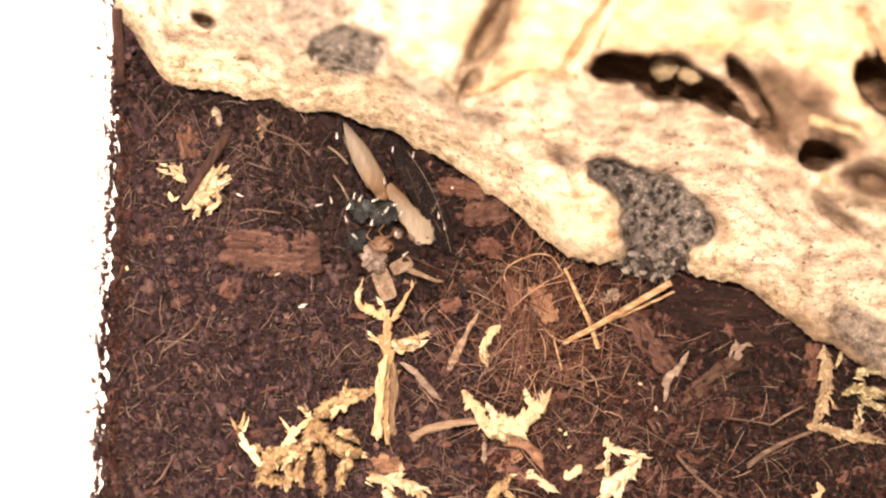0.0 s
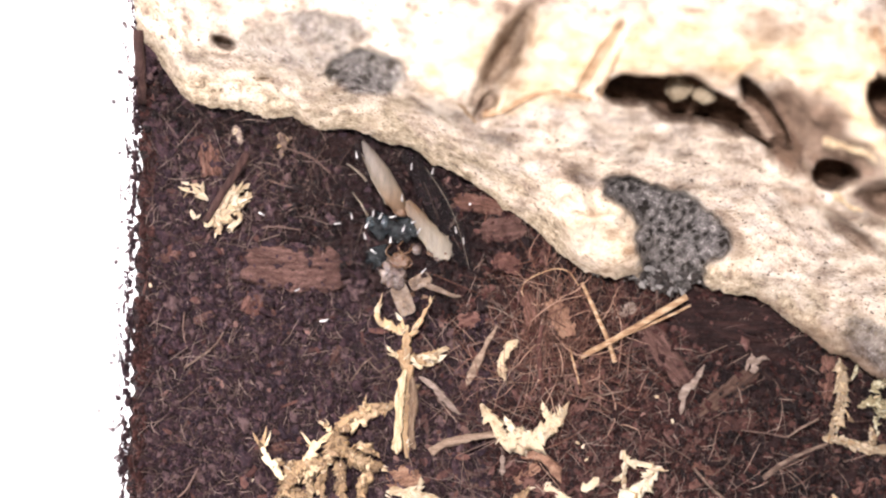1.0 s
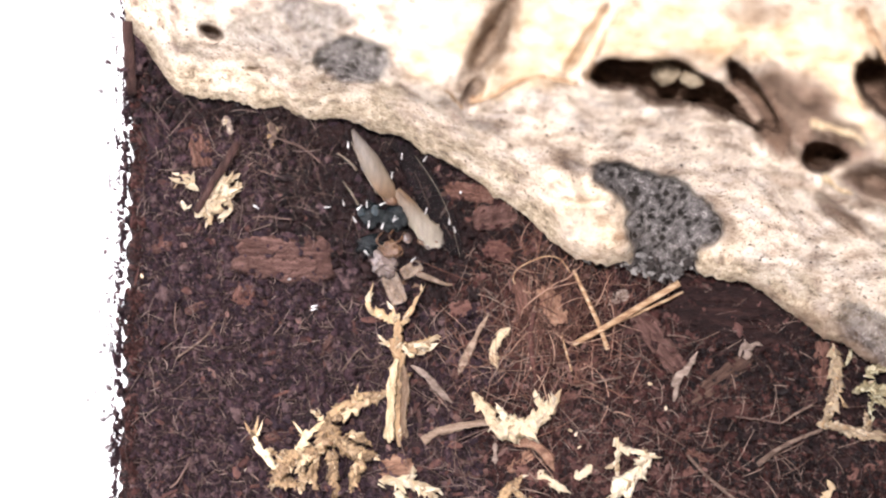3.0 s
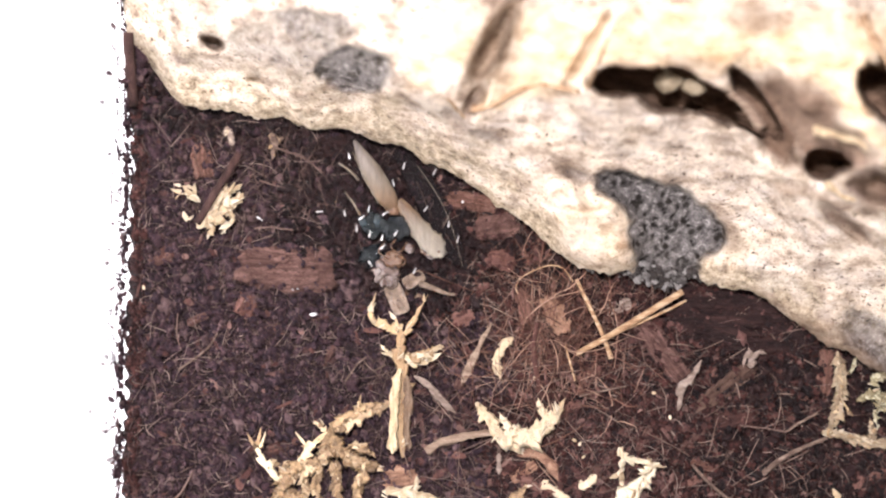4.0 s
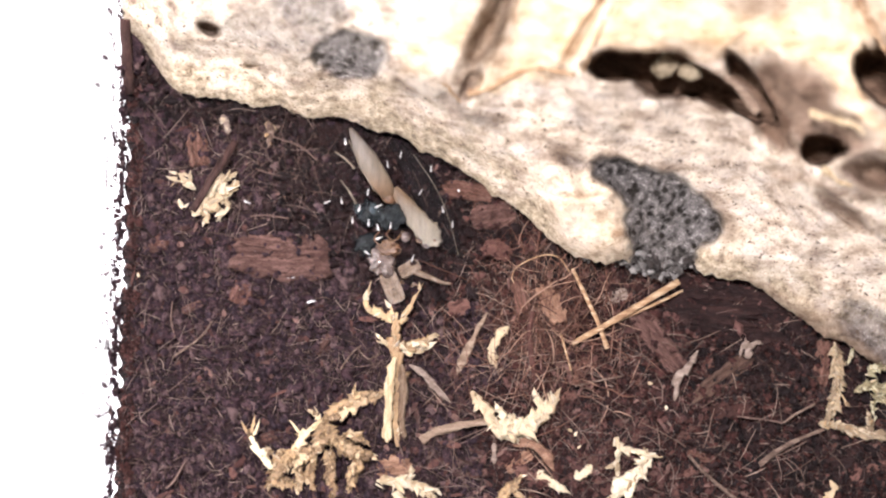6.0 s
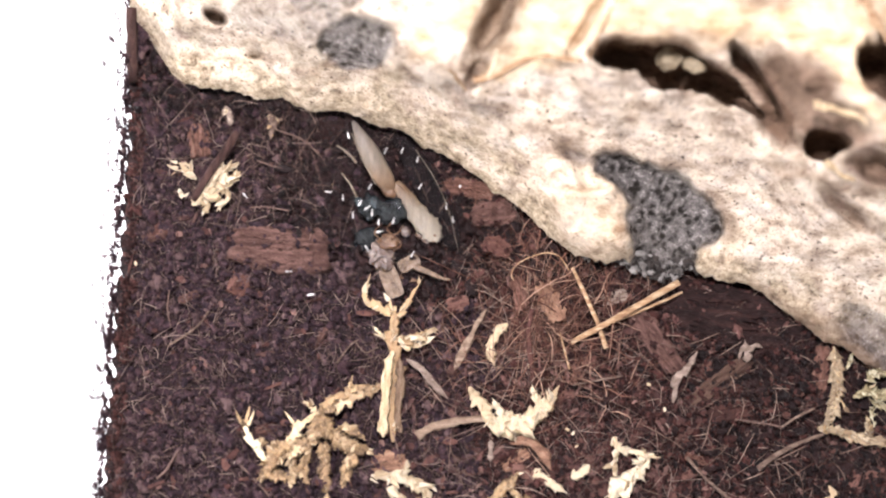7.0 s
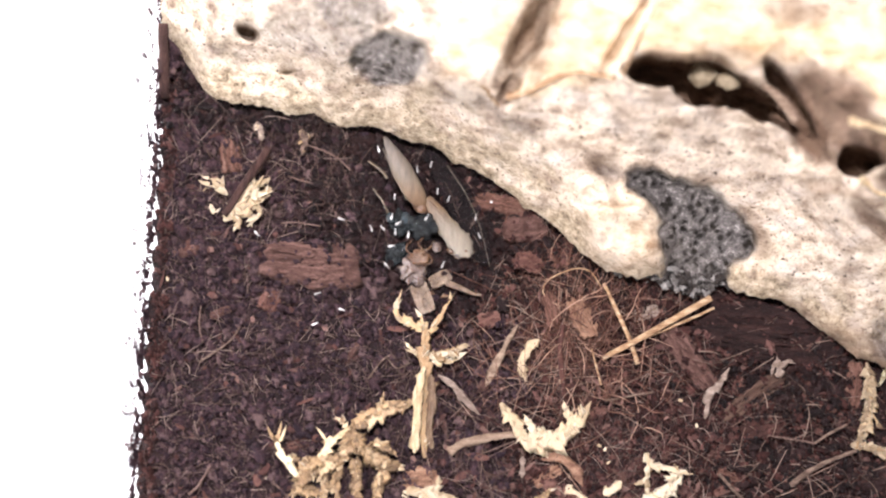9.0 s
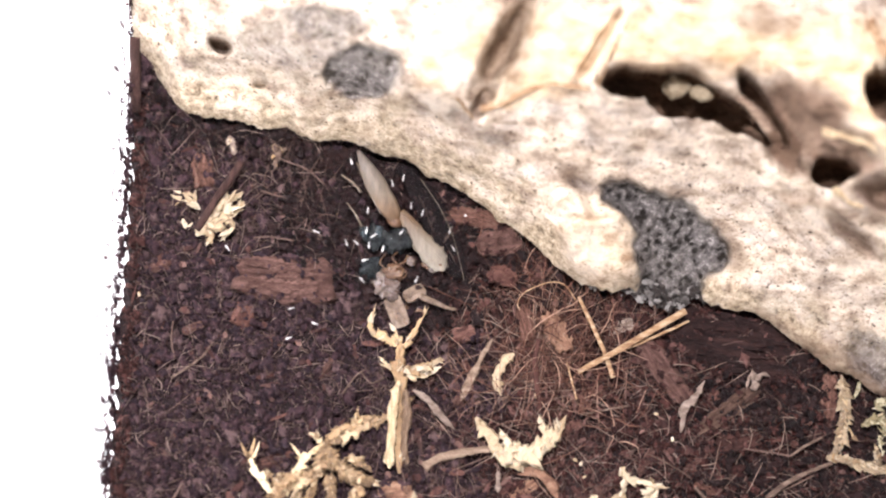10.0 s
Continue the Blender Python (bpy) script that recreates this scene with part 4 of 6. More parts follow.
blade("leaf_scrap", [(5.51, -18.29, 0.90), (6.21, -18.95, 1.00), (7.06, -19.37, 0.90), (8.06, -19.96, 0.60)], 0.42, 0.22, PALE_MOSS, "cream torn leaf scrap on soil", 25, "leaf scrap", 0.6)
blade("bark_shaving", [(3.72, -16.33, 0.70), (4.96, -16.20, 1.00), (6.00, -16.95, 1.10), (6.80, -18.29, 0.70)], 0.42, 0.36, PALE_ORANGE_BARK, "curved orange bark shaving on soil", 77, "bark shaving", 0.15)
blade("husk", [(2.32, -16.25, 0.70), (2.35, -16.96, 0.80), (2.32, -17.80, 0.60)], 0.2, 0.2, GREY_SCRAP, "small pale husk on soil", 78, "husk", 0.2)
blade("husk", [(8.32, -18.83, 0.70), (8.97, -18.45, 0.90), (9.67, -17.87, 0.80)], 0.3, 0.34, PALE_MOSS, "small cream husk on brown bark", 26, "husk", 0.4)
straw("straw", [(5.23, -6.40, 1.00), (4.99, -8.54, 1.10), (5.44, -11.91, 0.70)], 0.22, 0.2, BARK, "reddish coir strip among fibres", 28, "coir strip", knobby=0.2)
blade("leaf_scrap", [(27.47, -18.86, 1.00), (27.74, -19.53, 1.00), (27.27, -20.21, 0.80), (26.45, -20.80, 0.60)], 0.2, 0.32, PALE_MOSS, "cream torn husk on soil", 29, "leaf scrap", 0.5)
straw("straw", [(8.12, -10.85, 0.80), (7.56, -8.95, 1.00), (7.35, -8.10, 1.00)], 0.08, 0.06, STRAW, "thin tan stalk among fibres", 30)
straw("straw", [(-0.31, -8.12, 0.80), (1.82, -7.47, 0.80), (3.97, -7.66, 0.70)], 0.06, 0.05, FIBRE, "thin brown rootlet on the soil", 31)

# ---- dry moss ----
sprig("golden dry moss sprig with forked top and broad leaves", [
    ([(-4.85, -16.55, 0.50), (-4.96, -12.79, 1.00), (-4.97, -10.28, 1.20), (-5.07, -8.60, 1.30), (-4.99, -6.91, 1.40)], 0.3, 0.62, 0.3),
    ([(-4.99, -7.41, 1.30), (-6.18, -6.76, 1.50), (-7.11, -6.43, 1.60), (-7.24, -5.68, 1.70), (-6.91, -4.28, 1.70)], 0.30, 0.09, 0.5),
    ([(-4.82, -7.54, 1.30), (-4.45, -6.92, 1.60), (-3.95, -6.10, 1.90), (-2.99, -4.40, 1.90)], 0.24, 0.06, 0.1),
    ([(-4.90, -9.10, 1.30), (-3.72, -9.03, 1.50), (-2.79, -8.69, 1.60), (-2.16, -8.26, 1.50)], 0.36, 0.12, 1.2),
    ([(-4.98, -9.22, 1.20), (-5.91, -8.82, 1.40), (-6.59, -8.19, 1.50)], 0.18, 0.06, 0.6),
    ([(-4.99, -7.12, 1.40), (-5.34, -6.59, 1.60), (-5.47, -6.08, 1.60)], 0.16, 0.05, 0.8),
    ([(-4.56, -9.44, 1.30), (-3.37, -9.52, 1.30), (-2.44, -9.09, 1.20)], 0.2, 0.07, 1.2)], "pale", 0.9, 3.0, 5, mat=SPRIG_MOSS)
sprig_leaf = bpy.context.scene.objects["moss_sprig"]


def broad_leaf(points, wide, mat, label, name="broad_leaf", seed=0):
    x, y = points[0][:2]
    path = bent([(p[0] - x, p[1] - y, p[2]) for p in points], 7)
    bm = ribbon_bm([tuple(p) for p in path[::5]] + [tuple(path[-1])], wide, wide * 0.6, seed + 40, 0.32, 0.5)
    ob = part(name, bm, mat, None, label)
    ob.matrix_world = pose(x * MM, y * MM, 0)
    return ob


def adopt(ob, parent):
    ob.parent = parent
    ob.matrix_parent_inverse = parent.matrix_basis.inverted()


adopt(broad_leaf([(-5.09, -9.98, 1.60), (-5.49, -11.84, 2.00), (-5.55, -13.92, 1.90), (-5.63, -16.27, 1.20)], 0.42, BROAD, "pale yellow broad moss leaf", seed=1), sprig_leaf)
adopt(broad_leaf([(-4.65, -10.47, 1.30), (-4.42, -12.24, 1.40), (-4.61, -14.17, 1.20), (-4.32, -15.93, 0.80)], 0.34, DULL_LEAF, "dull tan broad moss leaf", seed=2), sprig_leaf)

sprig("tan tangled dry moss branch with pale tips", [
    ([(-5.76, -12.58, 0.90), (-7.45, -13.02, 1.20), (-8.99, -13.87, 1.50), (-10.35, -14.64, 1.60)], 0.36, 0.41, 1.00),
    ([(-7.66, -13.02, 1.40), (-8.08, -12.61, 1.70), (-7.97, -11.86, 1.80)], 0.21, 0.05, 0.30),
    ([(-10.23, -14.51, 1.60), (-9.70, -15.63, 1.70), (-8.86, -16.58, 1.50), (-7.60, -17.00, 1.10), (-6.42, -17.33, 0.80)], 0.51, 0.28, 1.20),
    ([(-10.47, -14.80, 1.70), (-10.44, -16.17, 1.80), (-10.93, -17.13, 1.60)], 0.49, 0.48, 1.20),
    ([(-9.29, -15.75, 1.50), (-7.93, -17.21, 1.10), (-8.16, -18.56, 0.80), (-8.32, -19.82, 0.50)], 0.34, 0.28, 1.00),
    ([(-9.90, -16.80, 1.40), (-9.68, -18.14, 1.00), (-9.75, -19.53, 0.70), (-9.56, -20.79, 0.50)], 0.36, 0.28, 1.00),
    ([(-10.85, -17.22, 1.50), (-11.26, -18.48, 1.10), (-10.92, -19.74, 0.70)], 0.34, 0.23, 1.00),
    ([(-8.79, -15.54, 1.50), (-7.61, -15.95, 1.20), (-6.97, -16.58, 1.00)], 0.33, 0.18, 1.00),
    ([(-10.31, -16.79, 1.70), (-11.76, -17.22, 1.60), (-13.01, -17.73, 1.50), (-14.00, -18.49, 1.30)], 0.48, 0.51, 1.20),
    ([(-14.00, -18.57, 1.30), (-13.21, -19.24, 1.10), (-11.96, -19.32, 1.00)], 0.45, 0.33, 1.00),
    ([(-13.92, -18.32, 1.40), (-14.76, -17.24, 1.60), (-15.40, -16.21, 1.70), (-15.82, -15.47, 1.80)], 0.22, 0.15, 0.45),
    ([(-15.69, -15.68, 1.80), (-16.07, -15.18, 1.90), (-16.32, -14.68, 2.00)], 0.12, 0.04, 0.00),
    ([(-15.57, -15.67, 1.80), (-15.40, -14.97, 2.00), (-15.29, -14.22, 2.10)], 0.13, 0.04, 0.00),
    ([(-15.40, -15.80, 1.80), (-15.11, -15.17, 1.90), (-14.96, -14.59, 1.90)], 0.11, 0.04, 0.00),
    ([(-14.67, -17.24, 1.70), (-14.29, -16.94, 1.90), (-14.50, -16.57, 1.90)], 0.12, 0.05, 0.20),
    ([(-12.60, -17.23, 1.60), (-12.06, -16.31, 1.80), (-11.29, -15.39, 1.90), (-10.39, -14.63, 1.80)], 0.25, 0.18, 0.40),
    ([(-11.78, -15.97, 1.80), (-12.29, -15.23, 1.90), (-12.84, -14.61, 1.90)], 0.11, 0.05, 0.00),
    ([(-11.57, -15.76, 1.80), (-12.11, -15.73, 1.90), (-12.41, -15.65, 1.80)], 0.08, 0.04, 0.00),
    ([(-13.30, -17.56, 1.60), (-13.51, -17.07, 1.70), (-13.02, -16.81, 1.70)], 0.28, 0.20, 0.80),
    ([(-10.56, -14.64, 1.70), (-10.98, -14.18, 1.80), (-11.49, -13.81, 1.70)], 0.18, 0.05, 0.30),
    ([(-13.83, -18.91, 1.20), (-14.17, -19.34, 1.00), (-14.34, -19.76, 0.80)], 0.28, 0.11, 0.60),
    ([(-12.18, -17.85, 1.40), (-11.97, -18.91, 1.00), (-12.17, -19.96, 0.70)], 0.33, 0.21, 1.00)], "moss", 0.62, 1.8, 6, 60, woolly=True)

sprig("cream feathery dry moss sprig with toothed leaves", [
    ([(0.59, -12.46, 1.50), (1.43, -13.71, 1.40), (2.53, -14.79, 1.30), (4.09, -15.29, 1.30), (5.56, -14.53, 1.40), (6.48, -13.41, 1.60), (6.91, -12.69, 1.60)], 0.30, 0.50, 0.6),
    ([(1.98, -14.96, 1.40), (3.23, -15.08, 1.50), (4.50, -14.95, 1.50), (5.89, -14.53, 1.50)], 0.5, 0.62, 0.4),
    ([(4.10, -15.08, 1.20), (3.99, -15.62, 1.00), (3.79, -16.12, 0.90)], 0.35, 0.2, 0.3),
    ([(3.87, -14.95, 1.40), (3.03, -14.25, 1.50), (2.26, -13.21, 1.70)], 0.35, 0.12, 0.2),
    ([(6.19, -13.70, 1.50), (5.55, -13.12, 1.60), (5.17, -12.11, 1.70)], 0.3, 0.1, 0.2)], "pale", 0.9, 3.6, 7, 65)
sprig("cream dry moss sprig with notched leaves", [
    ([(11.29, -15.78, 1.20), (11.70, -16.53, 1.20), (12.56, -16.74, 1.10), (13.60, -17.03, 1.20), (14.14, -16.94, 1.30)], 0.2, 0.18, 0.5),
    ([(14.03, -17.15, 1.20), (13.16, -17.99, 1.20), (12.53, -19.03, 1.10), (11.05, -20.20, 1.00)], 0.3, 0.62, 1.0),
    ([(11.59, -16.53, 1.10), (11.51, -17.57, 1.00), (10.67, -18.12, 0.90)], 0.18, 0.07, 0.6),
    ([(11.51, -17.57, 1.00), (11.44, -18.83, 0.80)], 0.14, 0.06, 0.3)], "pale", 0.95, 3.6, 8, 55)
sprig("cream and tan dry moss tuft around a twig", [
    ([(-20.35, 0.51, 1.00), (-19.49, 1.63, 1.30), (-18.64, 2.60, 1.50), (-17.73, 3.34, 1.50), (-17.19, 3.49, 1.40)], 0.34, 0.18, 1.3),
    ([(-18.99, 1.98, 1.30), (-18.02, 1.78, 1.30), (-17.80, 1.15, 1.20), (-18.65, 0.22, 1.00)], 0.26, 0.08, 0.8),
    ([(-19.68, 1.32, 1.40), (-18.96, 1.43, 1.50), (-18.00, 2.17, 1.50), (-17.48, 2.43, 1.30)], 0.4, 0.26, 0.8),
    ([(-19.48, 1.03, 1.30), (-19.23, 0.49, 1.20), (-19.50, -0.03, 0.90)], 0.3, 0.1, 0.4),
    ([(-18.55, 2.17, 1.50), (-17.58, 2.59, 1.60), (-16.88, 3.17, 1.50)], 0.3, 0.1, 0.5),
    ([(-18.24, 2.84, 1.40), (-18.33, 3.90, 1.50), (-18.06, 4.57, 1.40)], 0.16, 0.06, 0.6)], "pale", 1.0, 3.0, 9, 50)
sprig("small cream moss scrap on dark soil", [
    ([(-20.20, 2.56, 0.90), (-20.91, 3.08, 1.10), (-21.67, 3.20, 1.10)], 0.16, 0.06, 1.2),
    ([(-20.50, 3.10, 1.00), (-20.92, 3.64, 1.10), (-21.83, 3.74, 1.00)], 0.14, 0.05, 0.8)], "pale", 0.9, 3.0, 10, 40)
sprig("tiny cream moss scrap on dark soil", [([(-21.47, 1.83, 0.80), (-21.14, 1.25, 0.90), (-20.74, 1.36, 0.80)], 0.14, 0.06, 0.8)], "pale", 0.7, 3.0, 11, 40)
sprig("small pale moss scrap under the log", [([(-18.32, 8.35, 1.00), (-18.08, 7.59, 1.10), (-17.87, 6.84, 0.90)], 0.24, 0.16, 0.6)], "pale", 0.7, 3.0, 12, 60, mat=GREY_SCRAP)
sprig("dull brown dry moss wisp under the log", [
    ([(-14.93, 7.78, 1.00), (-14.55, 6.86, 1.30), (-14.81, 5.87, 1.00)], 0.30, 0.14, 0.8), ([(-13.98, 7.37, 1.00), (-14.55, 7.04, 1.30), (-15.33, 6.63, 1.10)], 0.22, 0.10, 0.8)], "moss", 0.5, 1.5, 18, 60, mat=DULL, woolly=True)
sprig("golden dry moss with spreading leaves", [
    ([(-6.38, -19.04, 0.90), (-4.92, -19.11, 1.20), (-3.67, -19.23, 1.30), (-1.78, -19.86, 1.00)], 0.2, 0.3, 1.2),
    ([(-4.29, -19.11, 1.20), (-3.84, -18.53, 1.40), (-3.76, -18.03, 1.40)], 0.2, 0.06, 0.5),
    ([(-5.12, -19.86, 1.00), (-4.49, -20.36, 1.00), (-3.65, -21.11, 0.80)], 0.26, 0.14, 1.0),
    ([(-3.46, -19.36, 1.20), (-2.62, -19.94, 1.20), (-1.98, -20.69, 1.00)], 0.3, 0.14, 1.0)], "pale", 1.2, 3.2, 13, 55)
sprig("tan dry moss with a forked tip", [
    ([(2.22, -20.70, 0.80), (3.25, -19.78, 1.10), (3.96, -19.03, 1.20), (4.38, -18.45, 1.20)], 0.34, 0.1, 0.8),
    ([(3.67, -19.36, 1.10), (4.09, -20.07, 1.10), (5.16, -20.49, 0.90)], 0.24, 0.14, 1.0)], "moss", 0.8, 2.4, 14, 40, woolly=True)
sprig("pale greenish moss strand climbing beside the log", [
    ([(27.88, -8.74, 1.70), (28.04, -10.18, 1.60), (28.14, -11.66, 1.40), (27.88, -13.35, 1.20), (27.25, -14.74, 1.00)], 0.30, 0.34, 0.9),
    ([(26.74, -14.74, 1.00), (28.42, -14.91, 1.10), (30.34, -15.41, 1.10), (32.74, -15.83, 1.00)], 0.24, 0.32, 0.9),
    ([(30.56, -15.33, 1.10), (30.45, -14.40, 1.40), (30.28, -13.64, 1.50)], 0.22, 0.10, 0.6),
    ([(28.03, -12.29, 1.40), (28.53, -12.71, 1.40), (28.79, -13.34, 1.20)], 0.12, 0.05, 0.5)], "moss", 0.6, 2.0, 15, 60, mat=TAN_MOSS, woolly=True)
sprig("pale yellow-green moss clump against the log", [
    ([(29.56, -12.28, 1.20), (30.55, -11.86, 1.50), (31.59, -12.08, 1.60), (32.88, -12.29, 1.60)], 0.28, 0.32, 2.0),
    ([(30.79, -12.28, 1.40), (31.66, -12.92, 1.30), (32.98, -13.33, 1.20)], 0.24, 0.24, 2.0),
    ([(28.92, -10.17, 1.40), (29.18, -9.54, 1.60), (29.37, -8.98, 1.60)], 0.16, 0.07, 1.2),
    ([(31.24, -12.70, 1.30), (30.78, -13.34, 1.30), (31.04, -14.18, 1.10)], 0.16, 0.1, 1.5),
    ([(30.37, -11.02, 1.50), (30.97, -10.51, 1.70), (32.01, -10.60, 1.80)], 0.22, 0.2, 2.0)], "green", 0.7, 2.6, 16, 80, mat=GREEN_MOSS, woolly=True)
sprig("small pale husk with two tips on dark bark", [
    ([(21.60, -9.83, 0.90), (21.38, -8.99, 1.20), (21.24, -8.27, 1.30)], 0.24, 0.1, 0),
    ([(21.46, -9.12, 1.20), (22.09, -8.65, 1.30), (22.67, -8.81, 1.20)], 0.18, 0.06, 0),
    ([(21.26, -8.69, 1.20), (20.96, -9.24, 1.10), (20.91, -9.83, 0.90)], 0.12, 0.05, 0)], "pale", 0.8, 2.4, 17, 40, "husk", GREY_SCRAP)


# ---- the dead fly ----
def build_fly():
    ox, oy = (-5.47, 1.00)
    ob = base("dead_fly", ox, oy, 0)

    def local(p):
        return (p[0] - ox, p[1] - oy, p[2])

    def lump(name, at, rx, ry, rz, turn, mat, label="", seed=1, rough=0.1, parent=ob, detail=3, freq=1.2):
        o = part(name, blob_bm(rx, ry, rz, seed, rough, detail, freq), mat, parent, label)
        x, y, z = local(at)
        if parent is not ob:
            x, y, z = x - parent.location.x / MM, y - parent.location.y / MM, z - parent.location.z / MM
        o.matrix_local = pose(x * MM, y * MM, z * MM, 0, 0, turn)
        return o

    def vane(name, points, wide, thick, mat, label, seed, tip=0.12):
        path = bent([local(p) for p in points], 8)
        n = len(path)
        radii = [wide * max(0.08, min(1, (tip + i / (n - 1)) / 0.5) ** 0.75 * math.sqrt(max(0, 1 - (max(0, i / (n - 1) - 0.72) / 0.285) ** 2))) for i in range(n)]
        v, f = tube(path, radii, 12, thick)
        bm = bmesh.new()
        vs = [bm.verts.new(q) for q in v]
        for q in f:
            bm.faces.new([vs[i] for i in q])
        return part(name, bm, mat, ob, label)

    def torn(name, points, w0, w1, thick, mat, label):
        """A wing that widens to a ragged end."""
        path = bent([local(p) for p in points], 10)
        n = len(path)
        radii = [(w0 + (w1 - w0) * (i / (n - 1)) ** 0.8) * (1 - 0.7 * max(0, i / (n - 1) - 0.85) / 0.15) for i in range(n)]
        v, f = tube(path, radii, 14, thick)
        bm = bmesh.new()
        vs = [bm.verts.new(path[k // 14] + (q - path[k // 14]) * (1 + 0.75 * ((k // 14) / n) ** 2 * noise.noise(Vector(q) * 3.4))) for k, q in enumerate(v)]
        for q in f:
            bm.faces.new([vs[i] for i in q])
        return part(name, bm, mat, ob, label)

    upper = vane("wing", [(-8.64, 7.02, 3.00), (-7.70, 5.32, 2.90), (-6.67, 3.59, 2.60), (-5.48, 1.89, 2.00)], 0.80, 0.5, HORN, "folded greyish amber wing with pointed tip", 1, 0.03)
    part("vein", strand_bm([local(p) for p in ((-8.70, 6.10, 2.95), (-7.95, 4.40, 2.95), (-6.75, 2.30, 2.50))], 0.05, 0.06, 4, 6, 5, 1, 0), WING, upper)
    lump("wing_base", (-5.75, 2.05, 1.85), 0.7, 0.5, 0.42, -40, AMBER, "amber wing joint", 2)
    lower = torn("wing", [(-5.31, 2.61, 2.10), (-4.41, 1.47, 2.00), (-3.34, 0.09, 1.80), (-1.83, -1.50, 1.30)], 0.33, 1.0, 0.3, HORN, "greyish torn wing widening to a ragged end")
    part("vein", strand_bm([local(p) for p in ((-5.14, 2.45, 2.30), (-3.78, 1.30, 2.30), (-1.72, -0.62, 1.80))], 0.035, 0.02, 5, 6, 5, 1, 0), HORN, lower)
    for a, b in (((-4.63, 1.42, 2.32), (-2.57, -1.31, 1.75)), ((-4.80, 1.26, 2.25), (-3.42, -1.32, 1.80)), ((-4.46, 1.60, 2.30), (-1.89, -1.04, 1.72))):
        part("vein", strand_bm([local(a), local(tuple((Vector(a) + Vector(b)) / 2 + Vector((0, 0, 0.06)))), local(b)], 0.018, 0.012, 7, 6, 5, 1, 0), HORN, lower)
    lump("wing_base", (-2.68, -1.11, 1.20), 0.9, 0.5, 0.4, -10, AMBER, "torn amber wing root", 4, 0.4)
    dark = vane("wing", [(-5.60, 6.40, 1.70), (-3.86, 4.30, 1.80), (-2.30, 1.60, 1.70), (-0.55, -2.30, 1.30)], 1.15, 0.05, MEMBRANE, "dark translucent wing lying flat", 5, 0.06)
    part("vein", strand_bm([local(p) for p in ((-3.85, 5.30, 1.90), (-2.30, 3.00, 1.90), (-1.25, 0.70, 1.80), (-0.40, -2.30, 1.40))], 0.03, 0.02, 6, 7, 5, 1, 0), WING, dark)
    thorax = lump("thorax", (-5.38, 0.55, 1.50), 1.15, 0.85, 0.8, 10, FLY, "glossy blue-black thorax", 6, 0.35, ob, 4, 2.0)
    for k, (at, r) in enumerate((((-5.98, 0.64, 2.30), 0.4), ((-5.05, 0.99, 2.30), 0.45), ((-4.70, 0.17, 2.10), 0.42), ((-6.32, 1.03, 2.00), 0.42))):
        lump("plate", at, r, r * 0.8, r * 0.45, 40 * k, FLY, "", 20 + k, 0.15, thorax, 2)
    head = lump("head", (-7.17, 0.86, 1.35), 0.8, 0.9, 0.7, 0, FLY, "glossy dark head with large eyes", 7, 0.35, ob, 4, 2.0)
    lump("eye", (-6.83, 1.06, 1.75), 0.42, 0.52, 0.42, 10, EYE, "grey-blue faceted eye", 8, 0.05, head)
    lump("eye", (-7.94, 1.07, 1.65), 0.34, 0.46, 0.38, 20, EYE, "grey-blue faceted eye", 9, 0.05, head)
    lump("abdomen", (-7.16, -1.29, 0.70), 1.0, 0.75, 0.5, 15, FLY, "sunken dark abdomen", 10, 0.6, ob, 4, 2.2)
    lump("mouthpart", (-7.16, 0.09, 1.60), 0.3, 0.4, 0.3, 0, FLY, "", 11, 0.3)
    lump("abdomen_shell", (-5.66, -1.77, 1.15), 0.8, 0.6, 0.4, 0, AMBER, "wet brown broken abdomen shell", 12, 0.45, ob, 4, 1.8)
    lump("abdomen_shell", (-6.12, -2.75, 1.20), 0.85, 0.95, 0.38, 20, PEARL, "wet translucent pinkish abdomen shell", 13, 0.75, ob, 4, 1.5)
    lump("abdomen_shell", (-4.39, -0.89, 1.10), 0.42, 0.42, 0.35, 0, PEARL, "", 14, 0.25)
    lump("abdomen_shell", (-2.81, -1.48, 1.10), 0.42, 0.28, 0.28, 0, PEARL, "", 15, 0.25)
    for k, (p, r) in enumerate((
            (((-8.12, 1.57, 1.20), (-8.63, 2.35, 1.70), (-9.32, 3.31, 1.60)), 0.11), (((-8.27, 4.26, 1.20), (-8.91, 4.89, 1.50), (-9.79, 5.55, 1.20)), 0.12),
            (((-4.60, -0.45, 1.00), (-5.03, -1.16, 1.50), (-5.79, -1.27, 1.30)), 0.09), (((-6.31, -0.50, 1.30), (-6.73, -1.20, 1.70), (-5.96, -1.80, 1.40)), 0.08),
            (((-5.46, -0.31, 1.50), (-5.80, -0.91, 1.80), (-5.03, -1.45, 1.40)), 0.08), (((-5.03, -1.42, 1.20), (-4.73, -2.02, 1.50), (-5.28, -2.41, 1.20)), 0.08))):
        part("leg", strand_bm([local(q) for q in p], r, r * 0.5, 30 + k, 6, 6, 1, 0.2), AMBER if k > 1 else WING, ob)
    return tagged(ob, "dead blue-black fly with amber wings on dark soil", "fly")


